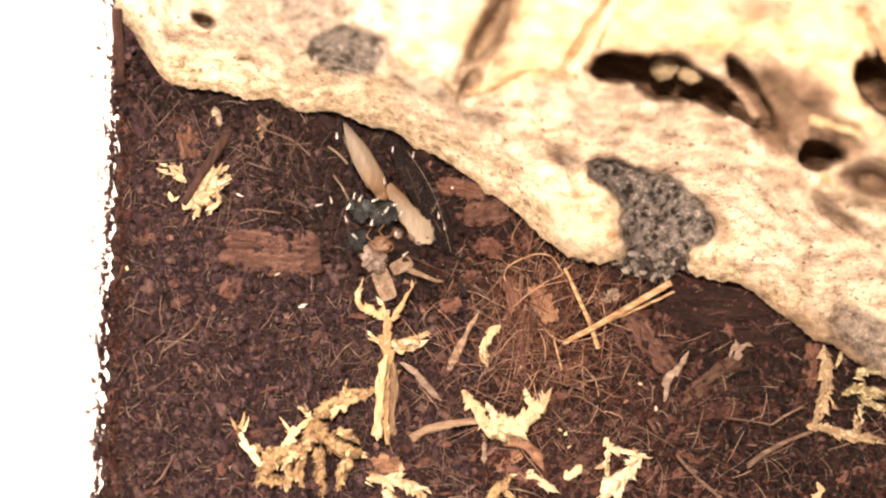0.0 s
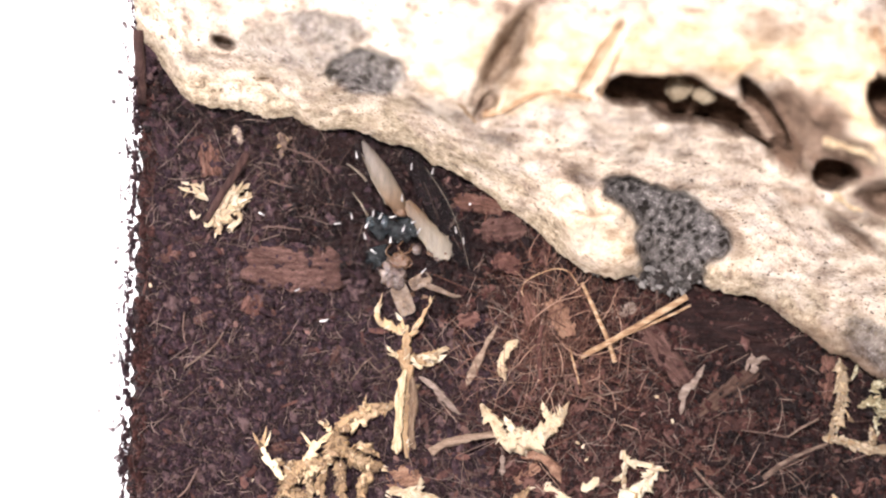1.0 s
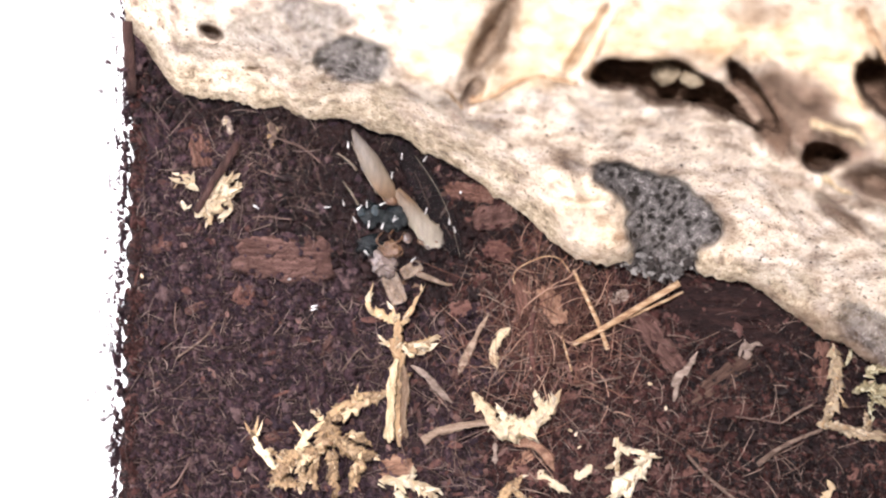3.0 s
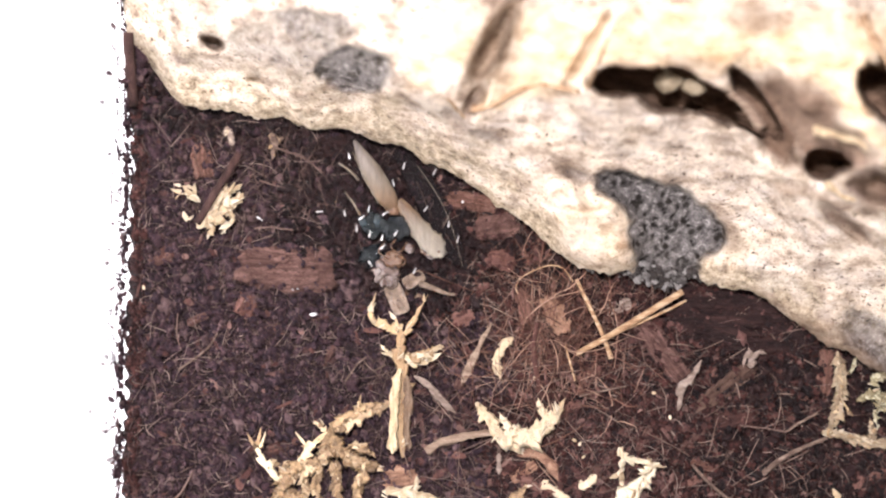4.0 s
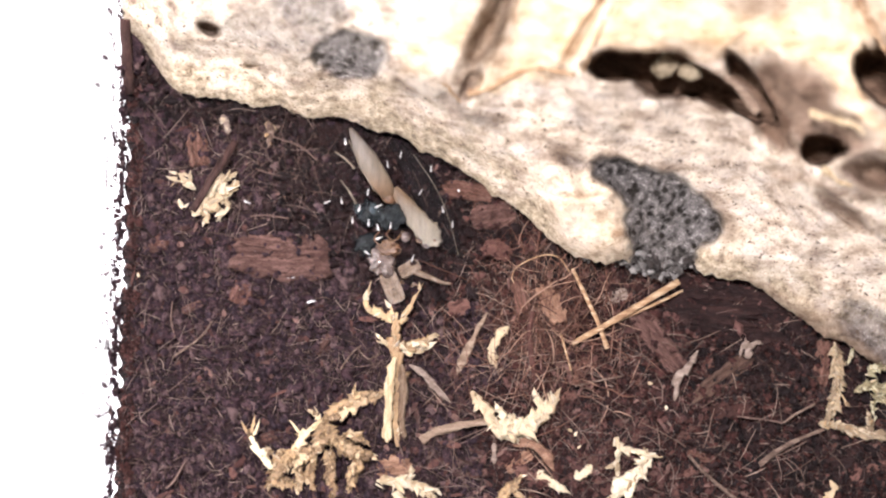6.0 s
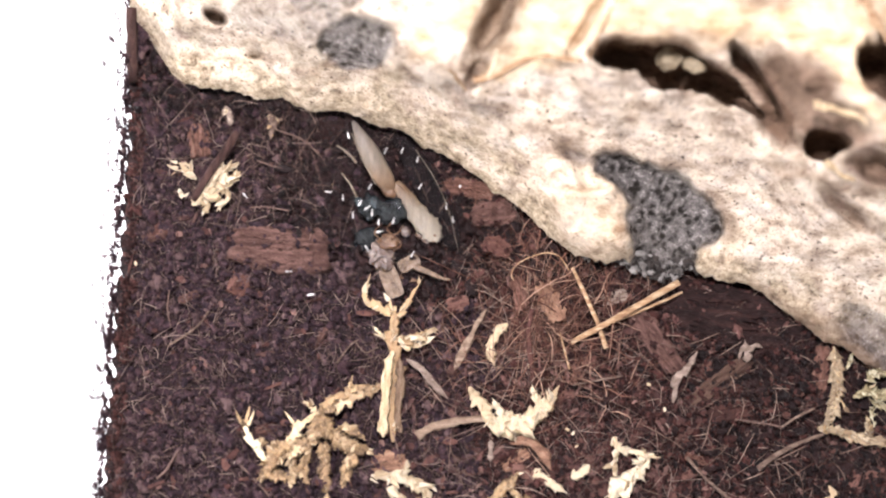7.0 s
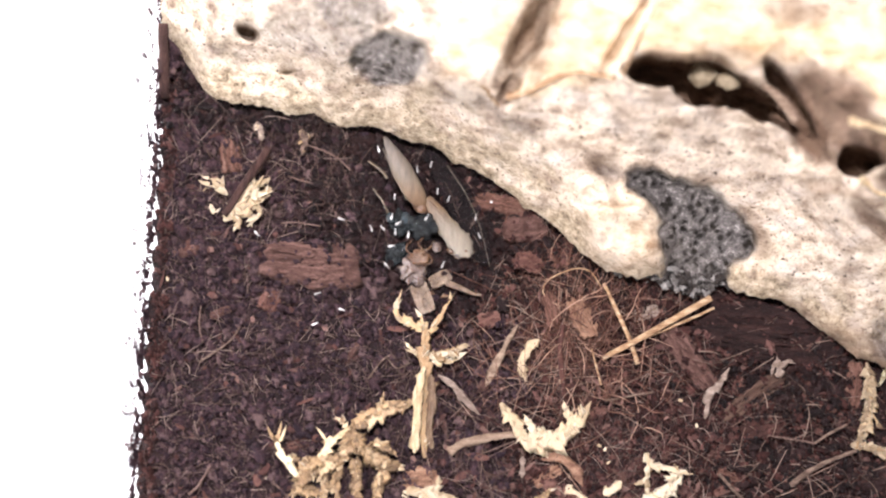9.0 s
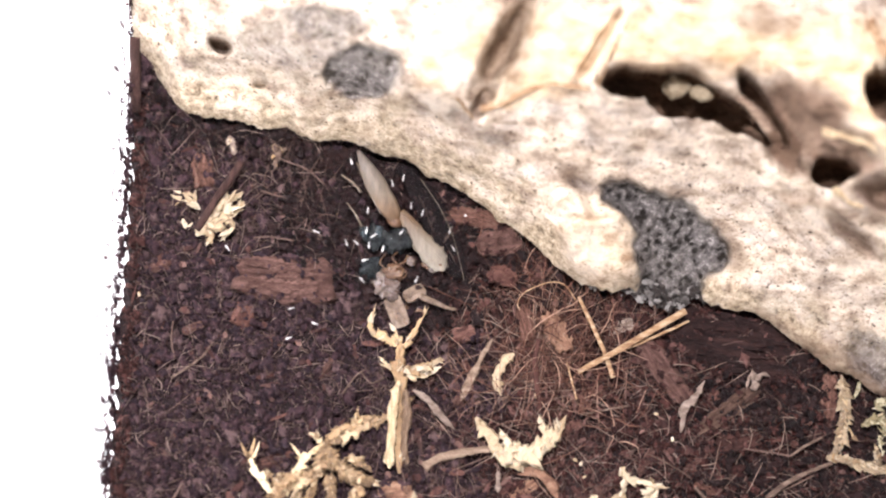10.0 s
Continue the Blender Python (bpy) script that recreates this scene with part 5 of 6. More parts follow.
MEMBRANE = material("dark_membrane", [(0.007, 0.005, 0.006), (0.016, 0.012, 0.013)], 2.0, 0.55, 0.0, spec=0.08, alpha=0.22)
EYE = material("faceted_eye", [(0.010, 0.015, 0.018), (0.025, 0.038, 0.045), (0.06, 0.08, 0.09)], 0.25, 0.2, 0.6, spec=0.6, coat=0.5)
PEARL = material("wet_shell", [(0.06, 0.042, 0.036), (0.13, 0.095, 0.083), (0.23, 0.185, 0.165)], 0.8, 0.15, 0.3, spec=0.6, scatter=0.3, coat=0.5)
build_fly()
FLAKE = material("pale_flake", [(0.10, 0.068, 0.048), (0.19, 0.138, 0.102), (0.29, 0.225, 0.175)], 0.8, 0.5, 0.5, scatter=0.2)
chip("insect_flake", (-5.34, -4.65), 2.5, 1.35, 0.3, -68, FLAKE, "pale pinkish shell flake beside the fly", 40, 8, 1.15, "insect flake", ragged=0.04)
chip("insect_flake", (-4.06, -3.26), 1.7, 1.0, 0.4, 30, FLAKE, "curled amber shell flake beside the fly", 41, -10, 1.0, "insect flake", ragged=0.06)
straw("insect_splinter", [(-3.65, -3.55, 1.10), (-2.67, -3.89, 1.10), (-1.60, -4.29, 0.90), (-0.95, -4.35, 0.70)], 0.26, 0.10, FLAKE, "pale brown pointed shell splinter beside the fly", 42, "insect splinter")
chip("insect_flake", (-3.93, -4.21), 1.6, 0.7, 0.3, 10, AMBER, "small translucent amber shell flake", 43, 0, 0.3, "insect flake", ragged=0.06)

# ---- small things in the log's galleries ----
PELLET = material("frass_pellet", [(0.16, 0.12, 0.075), (0.30, 0.245, 0.165), (0.42, 0.36, 0.26)], 0.8, 0.6, 0.6)


def pellet(at, z, rx, ry, turn, label, seed, category="pellet", mat=None):
    a = Vector((*at, 0))
    p = LEAN + (a - LEAN) * (1 - z / LEAN.z)
    ob = part("pellet", blob_bm(rx, ry, ry * 0.9, seed, 0.3), mat or PELLET, None)
    ob.matrix_world = pose(p.x * MM, p.y * MM, p.z * MM, 0, 0, turn)
    return tagged(ob, label, category)


pellet((15.62, 12.85), 13.2, 1.0, 0.85, 20, "cream rounded pellet inside a dark gallery", 1)
pellet((17.60, 12.35), 13.6, 0.8, 0.62, -15, "small tan pellet inside a dark gallery", 2)
straw("wood_splinter", [tuple(LEAN + (Vector((*(20.28, 12.05), 0)) - LEAN) * (1 - 15.4 / LEAN.z)), tuple(LEAN + (Vector((*(21.60, 10.95), 0)) - LEAN) * (1 - 15.2 / LEAN.z)), tuple(LEAN + (Vector((*(22.85, 9.15), 0)) - LEAN) * (1 - 15.2 / LEAN.z))], 0.26, 0.36, DULL_TWIG, "pale curved wood splinter across a gallery", 50, "splinter", knobby=0.2)


for k, at in enumerate(((-17.28, 6.77), (8.44, -15.53), (5.09, -10.69), (14.16, -11.73), (-16.19, -18.32), (-24.36, -3.90), (-10.14, 2.71), (8.68, -16.54), (15.38, -13.56), (8.05, -15.27))):
    grain = part("grain", blob_bm(0.2, 0.12, 0.1, k, 0.2, 2), PALE_MOSS, None)
    grain.matrix_world = pose(at[0] * MM, at[1] * MM, (soil_height(*at) + 0.55) * MM, 0, 0, 57 * k)
    tagged(grain, "tiny pale grain on dark soil", "grain", "pale grains")


# ---- soil crumbs and fibres ----
def build_crumbs():
    rnd = random.Random(4)
    t = (1 + 5 ** 0.5) / 2
    ico_v = [Vector(v).normalized() for v in ((-1, t, 0), (1, t, 0), (-1, -t, 0), (1, -t, 0), (0, -1, t), (0, 1, t), (0, -1, -t), (0, 1, -t), (t, 0, -1), (t, 0, 1), (-t, 0, -1), (-t, 0, 1))]
    ico_f = [(0, 11, 5), (0, 5, 1), (0, 1, 7), (0, 7, 10), (0, 10, 11), (1, 5, 9), (5, 11, 4), (11, 10, 2), (10, 7, 6), (7, 1, 8), (3, 9, 4), (3, 4, 2), (3, 2, 6), (3, 6, 8), (3, 8, 9), (4, 9, 5), (2, 4, 11), (6, 2, 10), (8, 6, 7), (9, 8, 1)]
    fine = bmesh.new()
    bmesh.ops.create_icosphere(fine, subdivisions=2, radius=1)
    fine_v, fine_f = [v.co.copy() for v in fine.verts], np.array([[v.index for v in f.verts] for f in fine.faces])
    fine.free()
    small, large = [], []
    for k in range(24):
        e = (rnd.uniform(0.9, 1.7), rnd.uniform(0.65, 1.05), rnd.uniform(0.55, 0.9))
        turn = Euler((rnd.uniform(0, 6), rnd.uniform(0, 6), rnd.uniform(0, 6))).to_matrix()
        small.append(np.array([turn @ Vector((v.x * e[0], v.y * e[1], v.z * e[2])) * rnd.uniform(0.5, 1.35) for v in ico_v]))
        # a clod of crumbs grown together
        large.append(np.array([turn @ Vector((v.x * e[0], v.y * e[1], v.z * e[2])) * (0.9 + 0.95 * noise.noise(v * 1.5 + Vector((k * 9.1, 0, 0))) + 0.6 * noise.noise(v * 3.4 + Vector((0, k * 5.3, 0)))) for v in fine_v]))
    faces0 = np.array(ico_f)

    def heap(name, places, mat, label, category):
        verts, faces, n = [], [], 0
        for shapes, shape_f, some in ((small, faces0, [p for p in places if p[3] <= 0.2]), (large, fine_f, [p for p in places if p[3] > 0.2])):
            if some:
                verts.append(np.concatenate([shapes[k] * r + (x, y, z) for x, y, z, r, k in some]))
                step = len(shapes[0])
                faces.append((shape_f[None] + n + step * np.arange(len(some))[:, None, None]).reshape(-1, 3))
                n += step * len(some)
        ob = finish(name, np.concatenate(verts).tolist(), np.concatenate(faces).tolist(), mat)
        tagged(ob, label, category, kind="stuff")

    places = []
    while len(places) < 42000:
        x, y = rnd.uniform(WEST + 0.2, 37), rnd.uniform(-23, 19)
        if y > float(np.interp(x, EDGE_A, EDGE_B)) + 1.5:
            continue
        r = min(0.5, 0.055 + rnd.expovariate(12.5)) * (1.0 if x < -5 else 0.88)
        places.append((x, y, soil_height(x, y) + r * rnd.uniform(0.1, 1.0) + (rnd.random() < 0.3) * rnd.uniform(0, 0.4), r, rnd.randrange(24)))
    for x, y, long, wide, top, turn in CHIPS:      # grit lying on the chips
        for k in range(int(long * wide * 3.0) + 5):
            u, v = rnd.uniform(-0.5, 0.5) * long, rnd.choice((-1, 1)) * (0.5 - min(0.5, rnd.expovariate(6))) * wide
            c, n = math.cos(radians(turn)), math.sin(radians(turn))
            r = 0.06 + rnd.expovariate(12)
            places.append((x + u * c - v * n, y + u * n + v * c, top, min(r, 0.3), rnd.randrange(24)))
    peat = [p for p in places if p[0] < WEST + 1.3 + fbm(p[1] * 0.3, 2.0, 4.0, 3) or p[0] + 5 * fbm(p[0] * 0.12, p[1] * 0.12, 2.0, 3) > -1.5 - 0.25 * p[1]]
    kept = set(peat)
    heap("soil_crumbs", [p for p in places if p not in kept], CRUMB, "loose dark brown soil crumbs and grit", "soil crumbs")
    heap("peat_crumbs", peat, PEAT, "loose red-brown peat crumbs and grit", "peat crumbs")
    places = []
    for k in range(1300):      # a broken tide line, then specks and dashes higher up
        y = rnd.uniform(-24, 18)
        if fbm(y * 0.7, 9.0, 2.0, 3) < rnd.uniform(-0.5, 0.35):
            continue
        z = 1.6 + 1.5 * fbm(y * 0.35, 3.0, 1.0, 4) + rnd.gauss(0, 0.75)
        r = rnd.uniform(0.08, 0.26)
        places.append((WEST + r * 0.3, y, z, r, rnd.randrange(24)))
    for k in range(240):
        y, z = rnd.uniform(-24, 20), 2.2 + rnd.expovariate(1 / 3.2)
        r, drift = rnd.uniform(0.06, 0.18), rnd.gauss(0, 0.12)
        for q in range(rnd.choice((1, 1, 2, 3, 6))):
            places.append((WEST + r * 0.3, y + rnd.gauss(drift * q, 0.06), z + q * 0.5 * rnd.random(), r, rnd.randrange(24)))
    for k in range(30):        # short smears along the wall
        y, z, r = rnd.uniform(-24, 20), 2.5 + rnd.expovariate(1 / 2.5), rnd.uniform(0.07, 0.13)
        for q in range(rnd.randrange(4, 11)):
            places.append((WEST + r * 0.3, y + q * 0.15, z + 0.1 * q * math.sin(k), r, rnd.randrange(24)))
    for k in range(500):
        y, z = 11.5 + rnd.uniform(0, 3.0), rnd.uniform(0.5, 2.4)
        places.append((WEST + 0.2 + rnd.uniform(0, 0.9), y, z, rnd.uniform(0.15, 0.35), rnd.randrange(24)))
    # holds both the crumbs soaked by the carcass and the painted log shade
    wet = []
    (fx, fy), (gx, gy), (hx, hy) = (-5.05, 2.75), (-3.73, -2.04), (-10.23, 2.71)
    for at, sx, sy, many in (((23.47, -10.11), 3.2, 1.6, 900), ((29.95, -12.24), 2.2, 2.0, 500), ((28.87, -18.21), 3.0, 1.6, 500), ((22.00, -16.52), 3.0, 1.6, 400), ((-17.66, 8.80), 3.0, 0.7, 420), ((-10.72, 7.33), 2.6, 0.8, 380), ((-2.02, 4.54), 1.6, 1.2, 260), ((0.30, 0.60), 1.3, 1.6, 300), ((2.80, -0.60), 1.6, 0.8, 120), ((-23.54, 10.96), 1.2, 1.6, 160), ((7.52, -2.49), 1.6, 0.7, 160)):      # near-black crumbs that paint the log's shade onto the soil
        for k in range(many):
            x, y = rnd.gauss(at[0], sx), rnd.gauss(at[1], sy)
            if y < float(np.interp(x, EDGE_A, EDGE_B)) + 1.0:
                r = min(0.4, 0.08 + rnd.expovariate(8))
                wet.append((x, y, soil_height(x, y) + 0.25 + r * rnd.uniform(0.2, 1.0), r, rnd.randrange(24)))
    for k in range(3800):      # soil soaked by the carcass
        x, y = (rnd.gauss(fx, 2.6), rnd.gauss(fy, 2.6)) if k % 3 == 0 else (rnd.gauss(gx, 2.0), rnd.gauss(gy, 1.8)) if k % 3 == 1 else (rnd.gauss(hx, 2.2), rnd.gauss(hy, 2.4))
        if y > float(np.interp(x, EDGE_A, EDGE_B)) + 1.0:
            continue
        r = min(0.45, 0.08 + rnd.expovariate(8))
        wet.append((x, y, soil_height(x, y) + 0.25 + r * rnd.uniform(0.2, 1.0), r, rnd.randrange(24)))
    grey = []
    for k in range(340):       # rotten wood crumbled from the grey hollow
        x = rnd.gauss(14.8, 1.7)
        y = float(np.interp(x, EDGE_A, EDGE_B)) + rnd.uniform(-0.7, 0.6) * (1 if abs(x - 14.6) < 2.0 else 0.5)
        r = 0.06 + rnd.expovariate(11)
        grey.append((x, y, soil_height(x, y) + 0.5 + r + max(0, 0.9 * (y - float(np.interp(x, EDGE_A, EDGE_B)) + 1.2)), min(r, 0.32), rnd.randrange(24)))
    heap("rotten_wood_crumbs", grey, ROTTEN, "grey crumbs of rotten wood under the log", "wood crumbs")
    heap("wet_soil_crumbs", wet, WET_AND_SHADE, "near-black soil crumbs, wet by the fly, painted shade by the log", "soil crumbs")
    heap("wall_dirt", places, CRUMB, "dark soil specks stuck to the white wall", "soil specks")


def build_fibres():
    rnd = random.Random(8)
    store = ([], [])

    def fibre(x, y, long, r, heading, bend, lift):
        pts, a, n = [], heading, 6
        for i in range(n + 1):
            z = soil_height(x, y) + 0.25 + lift * math.sin(math.pi * i / n)
            pts.append((x, y, z))
            a += bend * rnd.uniform(-0.3, 1.0)
            x += math.cos(a) * long / n
            y += math.sin(a) * long / n
        if any(p[0] < WEST + 0.3 for p in pts):
            return
        v, f = tube(pts, [r * (1 - 0.5 * abs(i / n - 0.4)) for i in range(n + 1)], 4)
        add_to(store, v, f)

    for k in range(1900):
        x, y = rnd.uniform(WEST + 0.5, 37), rnd.uniform(-22, 17)
        if rnd.random() < 0.45 and x < -5 and y < 0:
            continue
        if y > float(np.interp(x, EDGE_A, EDGE_B)) - 0.2:
            continue
        fibre(x, y, rnd.uniform(1.0, 5.0), rnd.uniform(0.013, 0.034), rnd.uniform(0, 6.3), rnd.gauss(0, 0.4), rnd.uniform(0.0, 0.9))
    for k in range(5600):      # short broken bits
        x, y = rnd.uniform(WEST + 0.8, 37), rnd.uniform(-22, 16)
        if y > float(np.interp(x, EDGE_A, EDGE_B)):
            continue
        fibre(x, y, rnd.uniform(0.4, 1.6), rnd.uniform(0.016, 0.045), rnd.uniform(0, 6.3), rnd.gauss(0, 0.4), rnd.uniform(0.0, 0.5))
    cx, cy = (-14.14, 4.87)
    for k in range(120):       # rootlets under the log
        fibre(rnd.gauss(cx, 2.6), rnd.gauss(cy, 2.2), rnd.uniform(1.5, 6), rnd.uniform(0.014, 0.032), rnd.uniform(0, 6.3), rnd.gauss(0, 0.3), rnd.uniform(0.2, 1.2))
    tagged(finish("coir_fibres", store[0], store[1], FIBRE), "tangled brown coir fibres and broken rootlets", "coir fibres", kind="stuff")
    store[0].clear(), store[1].clear()
    cx, cy = (6.40, -6.96)
    for k in range(430):       # the red-brown nest of coir
        x, y = rnd.gauss(cx, 3.0), rnd.gauss(cy, 3.4)
        if y > float(np.interp(x, EDGE_A, EDGE_B)) - 0.5:
            continue
        fibre(x, y, rnd.uniform(2, 7), rnd.choice((0.014, 0.018, 0.022, 0.026, 0.045)), rnd.choice((1.4, -1.6, 0.8, 2.2)) + rnd.gauss(0, 0.7), rnd.gauss(0, 0.45), rnd.uniform(0.1, 1.0) + 1.3 * rnd.random() ** 3)
    tagged(finish("coir_nest", store[0], store[1], RED_FIBRE), "tangled nest of red-brown coir fibres", "coir fibres", kind="stuff")
    store[0].clear(), store[1].clear()
    for k in range(330):       # dry pale rootlets lying loose on top
        x, y = rnd.uniform(-4, 37), rnd.uniform(-20, 9)
        if y > float(np.interp(x, EDGE_A, EDGE_B)) - 0.8:
            continue
        fibre(x, y, rnd.uniform(1.5, 5.5), rnd.uniform(0.016, 0.04), rnd.choice((1.5, 0.6, 2.2, -0.3)) + rnd.gauss(0, 0.5), rnd.gauss(0, 0.14), rnd.uniform(0.3, 1.2))
    tagged(finish("loose_rootlets", store[0], store[1], PALE_FIBRE), "thin pale dry rootlets lying loose", "rootlets", kind="stuff")


def build_flakes():
    """Thin torn flakes of bark and leaf, mostly among the coir."""
    rnd = random.Random(12)
    store = ([], [])
    n = 0
    while n < 1100:
        x, y = rnd.uniform(WEST + 1, 36), rnd.uniform(-22, 14)
        if y > float(np.interp(x, EDGE_A, EDGE_B)) - 0.3 or rnd.random() > (0.25 if x < -6 else 1.0):
            continue
        n += 1
        long, wide, thick = min(2.4, 0.35 + rnd.expovariate(2.2)), rnd.uniform(0.18, 0.6), rnd.uniform(0.05, 0.14)
        m = pose(x, y, soil_height(x, y) + rnd.uniform(0.15, 0.6), rnd.gauss(0, 22), rnd.gauss(0, 18), rnd.uniform(0, 360))
        ring = []
        for k in range(8):
            a = 2 * math.pi * k / 8
            q = rnd.uniform(0.65, 1.15)
            ring.append((math.cos(a) * long / 2 * q, math.sin(a) * wide / 2 * q * 1.2, rnd.gauss(0, 0.05)))
        verts = [m @ Vector((p[0], p[1], p[2] + thick / 2)) for p in ring] + [m @ Vector((p[0] * 0.9, p[1] * 0.9, p[2] - thick / 2)) for p in ring]
        faces = [tuple(range(8)), tuple(range(15, 7, -1))] + [(k, k + 8, (k + 1) % 8 + 8, (k + 1) % 8) for k in range(8)]
        add_to(store, verts, faces)
    tagged(finish("litter_flakes", store[0], store[1], FLAKES, None, "", False), "small torn brown bark and leaf flakes", "litter", kind="stuff")


ROTTEN = material("rotten_wood_crumb", [(0.03, 0.025, 0.023), (0.09, 0.078, 0.072), (0.055, 0.042, 0.037), (0.16, 0.145, 0.135), (0.38, 0.36, 0.34)], 0.4, 0.8, 1.0, random_by="island")
FLAKES = material("litter_flake", [(0.0304, 0.0127, 0.0116), (0.0861, 0.0344, 0.029), (0.0506, 0.0236, 0.0222), (0.142, 0.0635, 0.0512), (0.0708, 0.0327, 0.0299), (0.223, 0.127, 0.107)], 0.5, 0.8, 0.9, random_by="island")
PALE_FIBRE = material("pale_fibre", [(0.10, 0.058, 0.044), (0.20, 0.13, 0.10), (0.33, 0.24, 0.19), (0.14, 0.085, 0.066)], 1.0, 0.6, 0.2, random_by="island")
build_crumbs()
build_fibres()
build_flakes()


# ---- springtails ----
def build_springtail():
    ob = base("springtail", 0, 0, 0)
    bm = blob_bm(0.21, 0.092, 0.085, 1, 0.05, 2)
    for v in bm.verts:
        v.co.y *= 1 - 0.35 * max(0, v.co.x / 0.21)
    part("body", bm, MITE, ob)
    head = part("head", blob_bm(0.065, 0.06, 0.055, 2, 0.05, 2), MITE, ob)
    head.matrix_local = pose(0.195 * MM, 0, 0.005 * MM)
    for side in (1, -1):
        part("antenna", strand_bm([(0.27, side * 0.02, 0.01), (0.31, side * 0.05, 0.02), (0.35, side * 0.06, 0.01)], 0.012, 0.008, 1, 3, 4, 1, 0), MITE, ob)
    return tagged(ob, "tiny white springtail creeping on the dead fly", "springtail", "springtails")


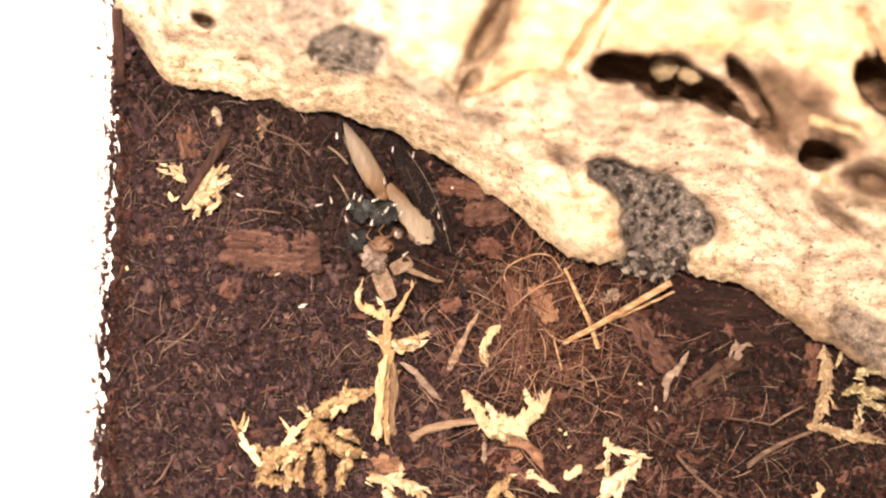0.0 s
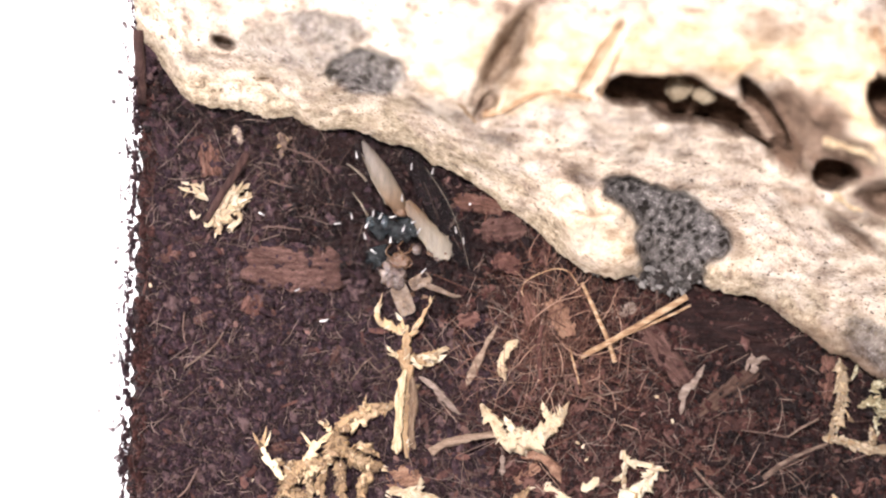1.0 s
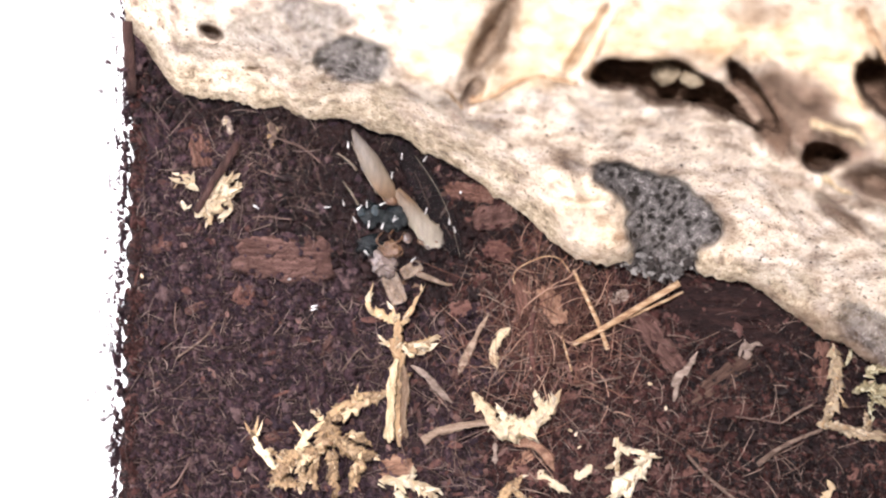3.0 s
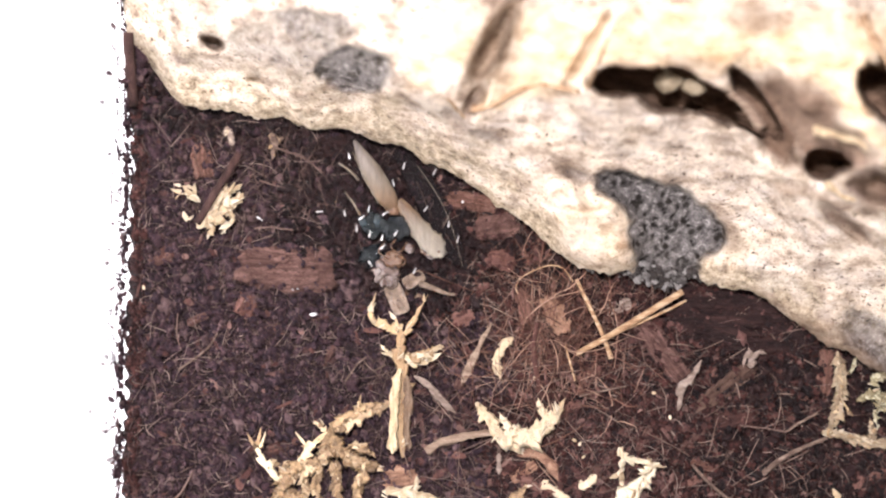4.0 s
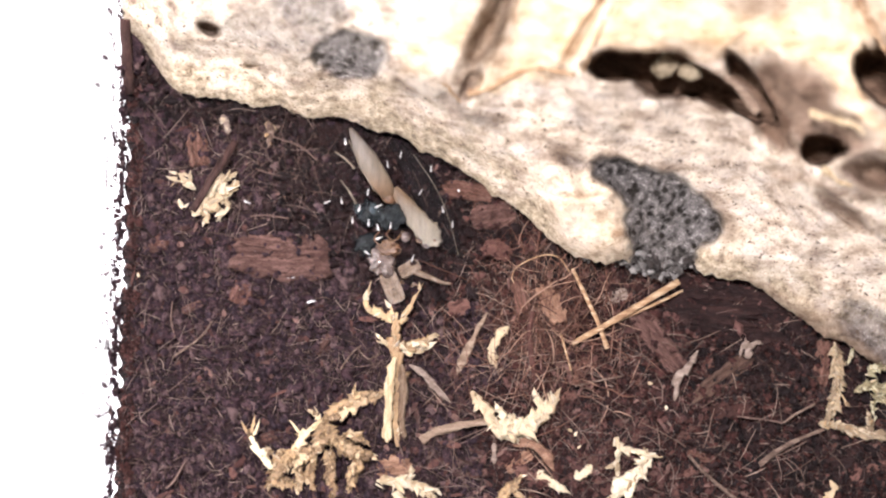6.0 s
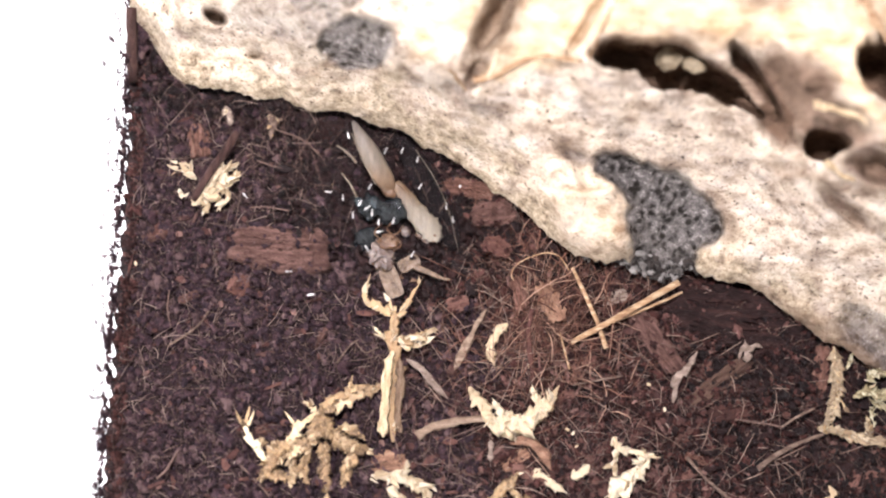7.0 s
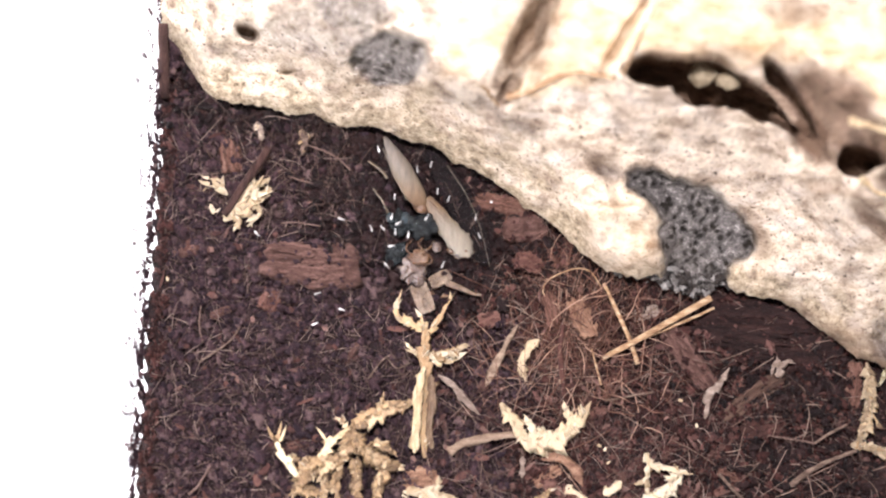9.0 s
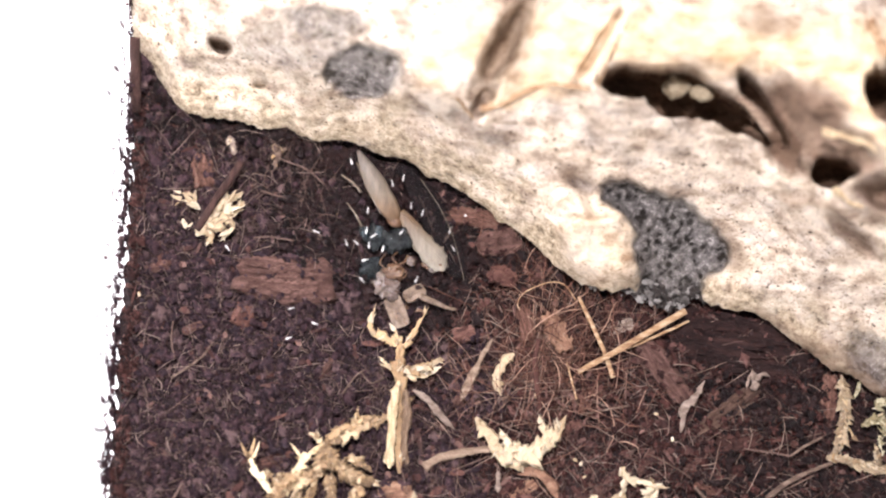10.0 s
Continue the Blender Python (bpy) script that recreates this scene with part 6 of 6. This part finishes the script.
# seconds, x, y, z in millimetres and heading, for each animal
CREEPERS = [
    [(0, -9.14, 5.87, 3.45, 95), (1.5, -9.00, 5.77, 3.45, 100), (2.5, -8.91, 5.75, 3.45, 87), (4, -8.96, 5.66, 3.45, 102), (5.5, -8.96, 5.80, 3.45, 93), (7, -8.92, 5.69, 3.45, 105), (8.5, -8.98, 5.77, 3.45, 106), (10, -9.06, 5.92, 3.45, 106)],
    [(0, -7.76, 1.53, 2.75, 83), (1.5, -7.76, 1.45, 2.75, 80), (2.5, -7.47, 1.27, 2.75, 97), (4, -7.50, 1.77, 2.75, 79), (5.5, -7.30, 2.16, 2.75, 87), (7, -7.22, 2.02, 2.75, 63), (8.5, -7.61, 2.34, 2.75, 87), (10, -7.74, 2.42, 2.75, 89)],
    [(0, -8.18, 0.75, 2.65, 58), (1.5, -8.25, 0.62, 2.65, 60), (2.5, -8.10, 1.11, 2.65, 50), (4, -8.08, 1.14, 2.65, 37), (5.5, -7.88, 1.00, 2.65, 78), (7, -7.91, 0.75, 2.65, 59), (8.5, -7.90, 0.91, 2.65, 71), (10, -7.80, 0.90, 2.65, 80)],
    [(0, -8.28, -0.16, 2.35, 110), (1.5, -8.32, -0.10, 2.35, 110), (2.5, -8.33, 0.14, 2.35, 129), (4, -8.38, 0.35, 2.35, 90), (5.5, -8.37, 0.20, 2.35, 92), (7, -8.37, -0.13, 2.35, 96), (8.5, -8.44, 0.11, 2.35, 133), (10, -8.48, 0.06, 2.35, 135)],
    [(0, -6.30, 1.25, 3.05, 22), (1.5, -6.35, 1.36, 3.05, 15), (2.5, -6.36, 1.42, 3.05, 19), (4, -6.34, 1.43, 3.05, 35), (5.5, -6.22, 1.36, 3.05, 24), (7, -7.41, 0.34, 3.05, 36), (8.5, -7.47, 0.34, 3.05, 33), (10, -7.33, 0.46, 3.05, 34)],
    [(0, -5.40, 0.49, 3.25, 62), (1.5, -5.51, 0.34, 3.25, 70), (2.5, -5.44, 0.32, 3.25, 81), (4, -5.51, -0.09, 3.25, 56), (5.5, -5.56, -0.33, 3.25, 87), (7, -5.41, -0.64, 3.25, 74), (8.5, -5.35, 0.80, 3.25, 59), (10, -5.26, 0.77, 3.25, 52)],
    [(0, -5.57, 2.61, 3.35, 98), (1.5, -5.63, 2.67, 3.35, 90), (2.5, -5.64, 3.23, 3.35, 80), (4, -5.66, 3.65, 3.35, 103), (5.5, -5.65, 3.83, 3.35, 109), (7, -6.16, 4.64, 3.35, 67), (8.5, -6.12, 4.38, 3.35, 96), (10, -5.98, 4.38, 3.35, 106)],
    [(0, -7.69, -1.24, 1.95, -44), (1.5, -7.72, -1.13, 1.95, -35), (2.5, -7.59, -1.98, 1.95, -45), (4, -7.40, -2.11, 1.95, -56), (5.5, -7.29, -2.17, 1.95, -30), (7, -7.30, -2.37, 1.95, -58), (8.5, -8.18, -2.50, 1.95, -50), (10, -8.07, -2.56, 1.95, -41)],
    [(0, -4.31, 0.34, 2.45, 69), (1.5, -4.33, 0.30, 2.45, 60), (2.5, -3.01, 0.55, 2.45, 80), (4, -3.26, 1.88, 2.45, 54), (5.5, -3.32, 2.23, 2.45, 58), (7, -3.48, 2.25, 2.45, 61), (8.5, -3.70, 2.47, 2.45, 67), (10, -3.70, 2.45, 2.45, 72)],
    [(0, -6.43, -0.42, 2.75, 75), (1.5, -6.40, -0.45, 2.75, 85), (2.5, -6.25, -0.21, 2.75, 72), (4, -6.50, -0.36, 2.75, 75), (5.5, -6.46, -0.43, 2.75, 109), (7, -6.47, -0.65, 2.75, 86), (8.5, -6.61, -0.49, 2.75, 87), (10, -6.58, -0.45, 2.75, 79)],
    [(0, -9.42, 1.33, 1.85, 104), (1.5, -9.28, 1.46, 1.85, 100), (2.5, -9.20, 1.57, 1.85, 106), (4, -9.29, 1.58, 1.85, 98), (5.5, -9.23, 1.61, 1.85, 109), (7, -9.17, 1.31, 1.85, 93), (8.5, -9.35, 0.17, 1.85, 110), (10, -9.21, 0.10, 1.85, 109)],
    [(0, -4.97, 5.16, 2.35, 90), (1.5, -4.91, 5.20, 2.35, 85), (2.5, -4.90, 5.09, 2.35, 90), (4, -4.89, 5.12, 2.35, 76), (5.5, -4.82, 5.11, 2.35, 78), (7, -4.89, 4.97, 2.35, 76), (8.5, -5.02, 5.09, 2.35, 78), (10, -5.17, 5.11, 2.35, 83)],
    [(0, -1.40, 0.42, 1.65, 96), (1.5, -1.46, 0.54, 1.65, 100), (2.5, -1.21, 0.17, 1.65, 91), (4, -1.47, 0.82, 1.65, 86), (5.5, -1.65, 1.09, 1.65, 115), (7, -1.40, 0.98, 1.65, 87), (8.5, -1.53, 1.27, 1.65, 84), (10, -1.58, 1.37, 1.65, 83)],
    [(0, -0.93, -0.40, 1.55, 96), (1.5, -0.85, -0.28, 1.55, 95), (2.5, -0.83, -0.32, 1.55, 113), (4, -0.80, -0.34, 1.55, 78), (5.5, -0.86, -0.08, 1.55, 87), (7, -0.87, -0.00, 1.55, 103), (8.5, -1.16, -0.06, 1.55, 114), (10, -1.25, 0.04, 1.55, 121)],
    [(0, -3.41, 4.88, 2.05, 81), (1.5, -3.30, 4.95, 2.05, 75), (2.5, -3.30, 5.00, 2.05, 59), (4, -2.59, 4.74, 2.05, 64), (5.5, -2.27, 3.99, 2.05, 90), (7, -3.69, 4.41, 2.05, 82), (8.5, -4.45, 3.13, 2.05, 90), (10, -4.52, 3.08, 2.05, 89)],
    [(0, -10.41, 1.02, 1.65, 9), (1.5, -10.52, 0.87, 1.65, 10), (2.5, -10.28, 1.04, 1.65, 6), (4, -11.27, 1.77, 1.65, 5), (5.5, -10.40, 1.47, 1.65, 31), (7, -10.35, 1.83, 1.65, -7), (8.5, -11.71, 0.89, 1.65, -15), (10, -11.57, 1.02, 1.65, -20)],
    [(0, -11.48, -6.52, 0.90, 2), (1.5, -11.39, -6.39, 0.90, 0), (2.5, -11.34, -6.47, 0.90, 12), (4, -11.71, -5.88, 0.90, 17), (5.5, -11.37, -5.76, 0.90, 8), (7, -11.37, -5.93, 0.90, 1), (8.5, -11.37, -5.85, 0.90, -11), (10, -11.43, -5.76, 0.90, -20)],
    [(0, -7.33, 1.38, 2.65, 63), (1.5, -7.18, 1.31, 2.65, 70), (2.5, -7.25, -0.13, 2.65, 90), (4, -7.41, -0.11, 2.65, 80), (5.5, -7.29, -0.25, 2.65, 91), (7, -6.98, 0.02, 2.65, 90), (8.5, -7.53, -0.25, 2.65, 90), (10, -7.59, -0.20, 2.65, 90)],
    [(0, -4.85, 1.06, 2.35, 17), (1.5, -4.84, 0.98, 2.35, 20), (2.5, -4.93, 0.86, 2.35, 16), (4, -6.49, -1.01, 2.35, 42), (5.5, -6.46, -1.21, 2.35, 26), (7, -6.44, -1.24, 2.35, 12), (8.5, -7.82, -1.21, 2.35, 8), (10, -7.91, -1.20, 2.35, 14)],
    [(0, -3.90, -2.53, 1.75, 41), (1.5, -3.93, -2.64, 1.75, 50), (2.5, -3.96, -2.58, 1.75, 34), (4, -4.07, -2.74, 1.75, 65), (5.5, -3.88, -2.64, 1.75, 71), (7, -3.89, -2.79, 1.75, 65), (8.5, -3.95, -2.40, 1.75, 66), (10, -4.02, -2.47, 1.75, 67)],
    [(0, -16.29, 1.73, 1.00, -23), (1.5, -16.16, 1.59, 1.00, -30), (4.5, -15.75, 1.33, 1.00, -34), (5, -16.13, 1.54, 1.00, -31), (5.5, -16.32, 1.67, 1.00, -16), (7.5, -16.57, 1.27, 1.00, -55), (8, -16.47, -0.08, 1.00, -52), (9, -17.93, -0.27, 1.00, -49), (10, -18.06, -0.27, 1.00, -52)],
    [(0, -11.30, -6.39, 1.00, 12), (1.5, -11.21, -6.34, 1.00, 20), (5, -11.69, -5.89, 1.00, 11), (7.5, -11.24, -5.91, 1.00, 13), (8, -11.60, -6.77, 1.00, 27), (9, -13.30, -7.02, 1.00, 24), (10, -13.28, -6.96, 1.00, 22)],
    [(0, -13.30, -4.15, 1.00, 31), (1.5, -13.38, -4.12, 1.00, 25), (5, -12.94, -4.02, 1.00, 4), (7.5, -13.12, -4.35, 1.00, 9), (9, -13.23, -4.73, 1.00, 19), (10, -13.20, -4.75, 1.00, 16)],
]


def motions():
    first = build_springtail()
    crowd = [first] + [copy_thing(first, Matrix()) for k in CREEPERS[1:]]
    for one, rows in zip(crowd, CREEPERS):
        walk(one, [(t, pose(x * MM, y * MM, z * MM, 0, 0, turn)) for t, x, y, z, turn in rows])


motions()
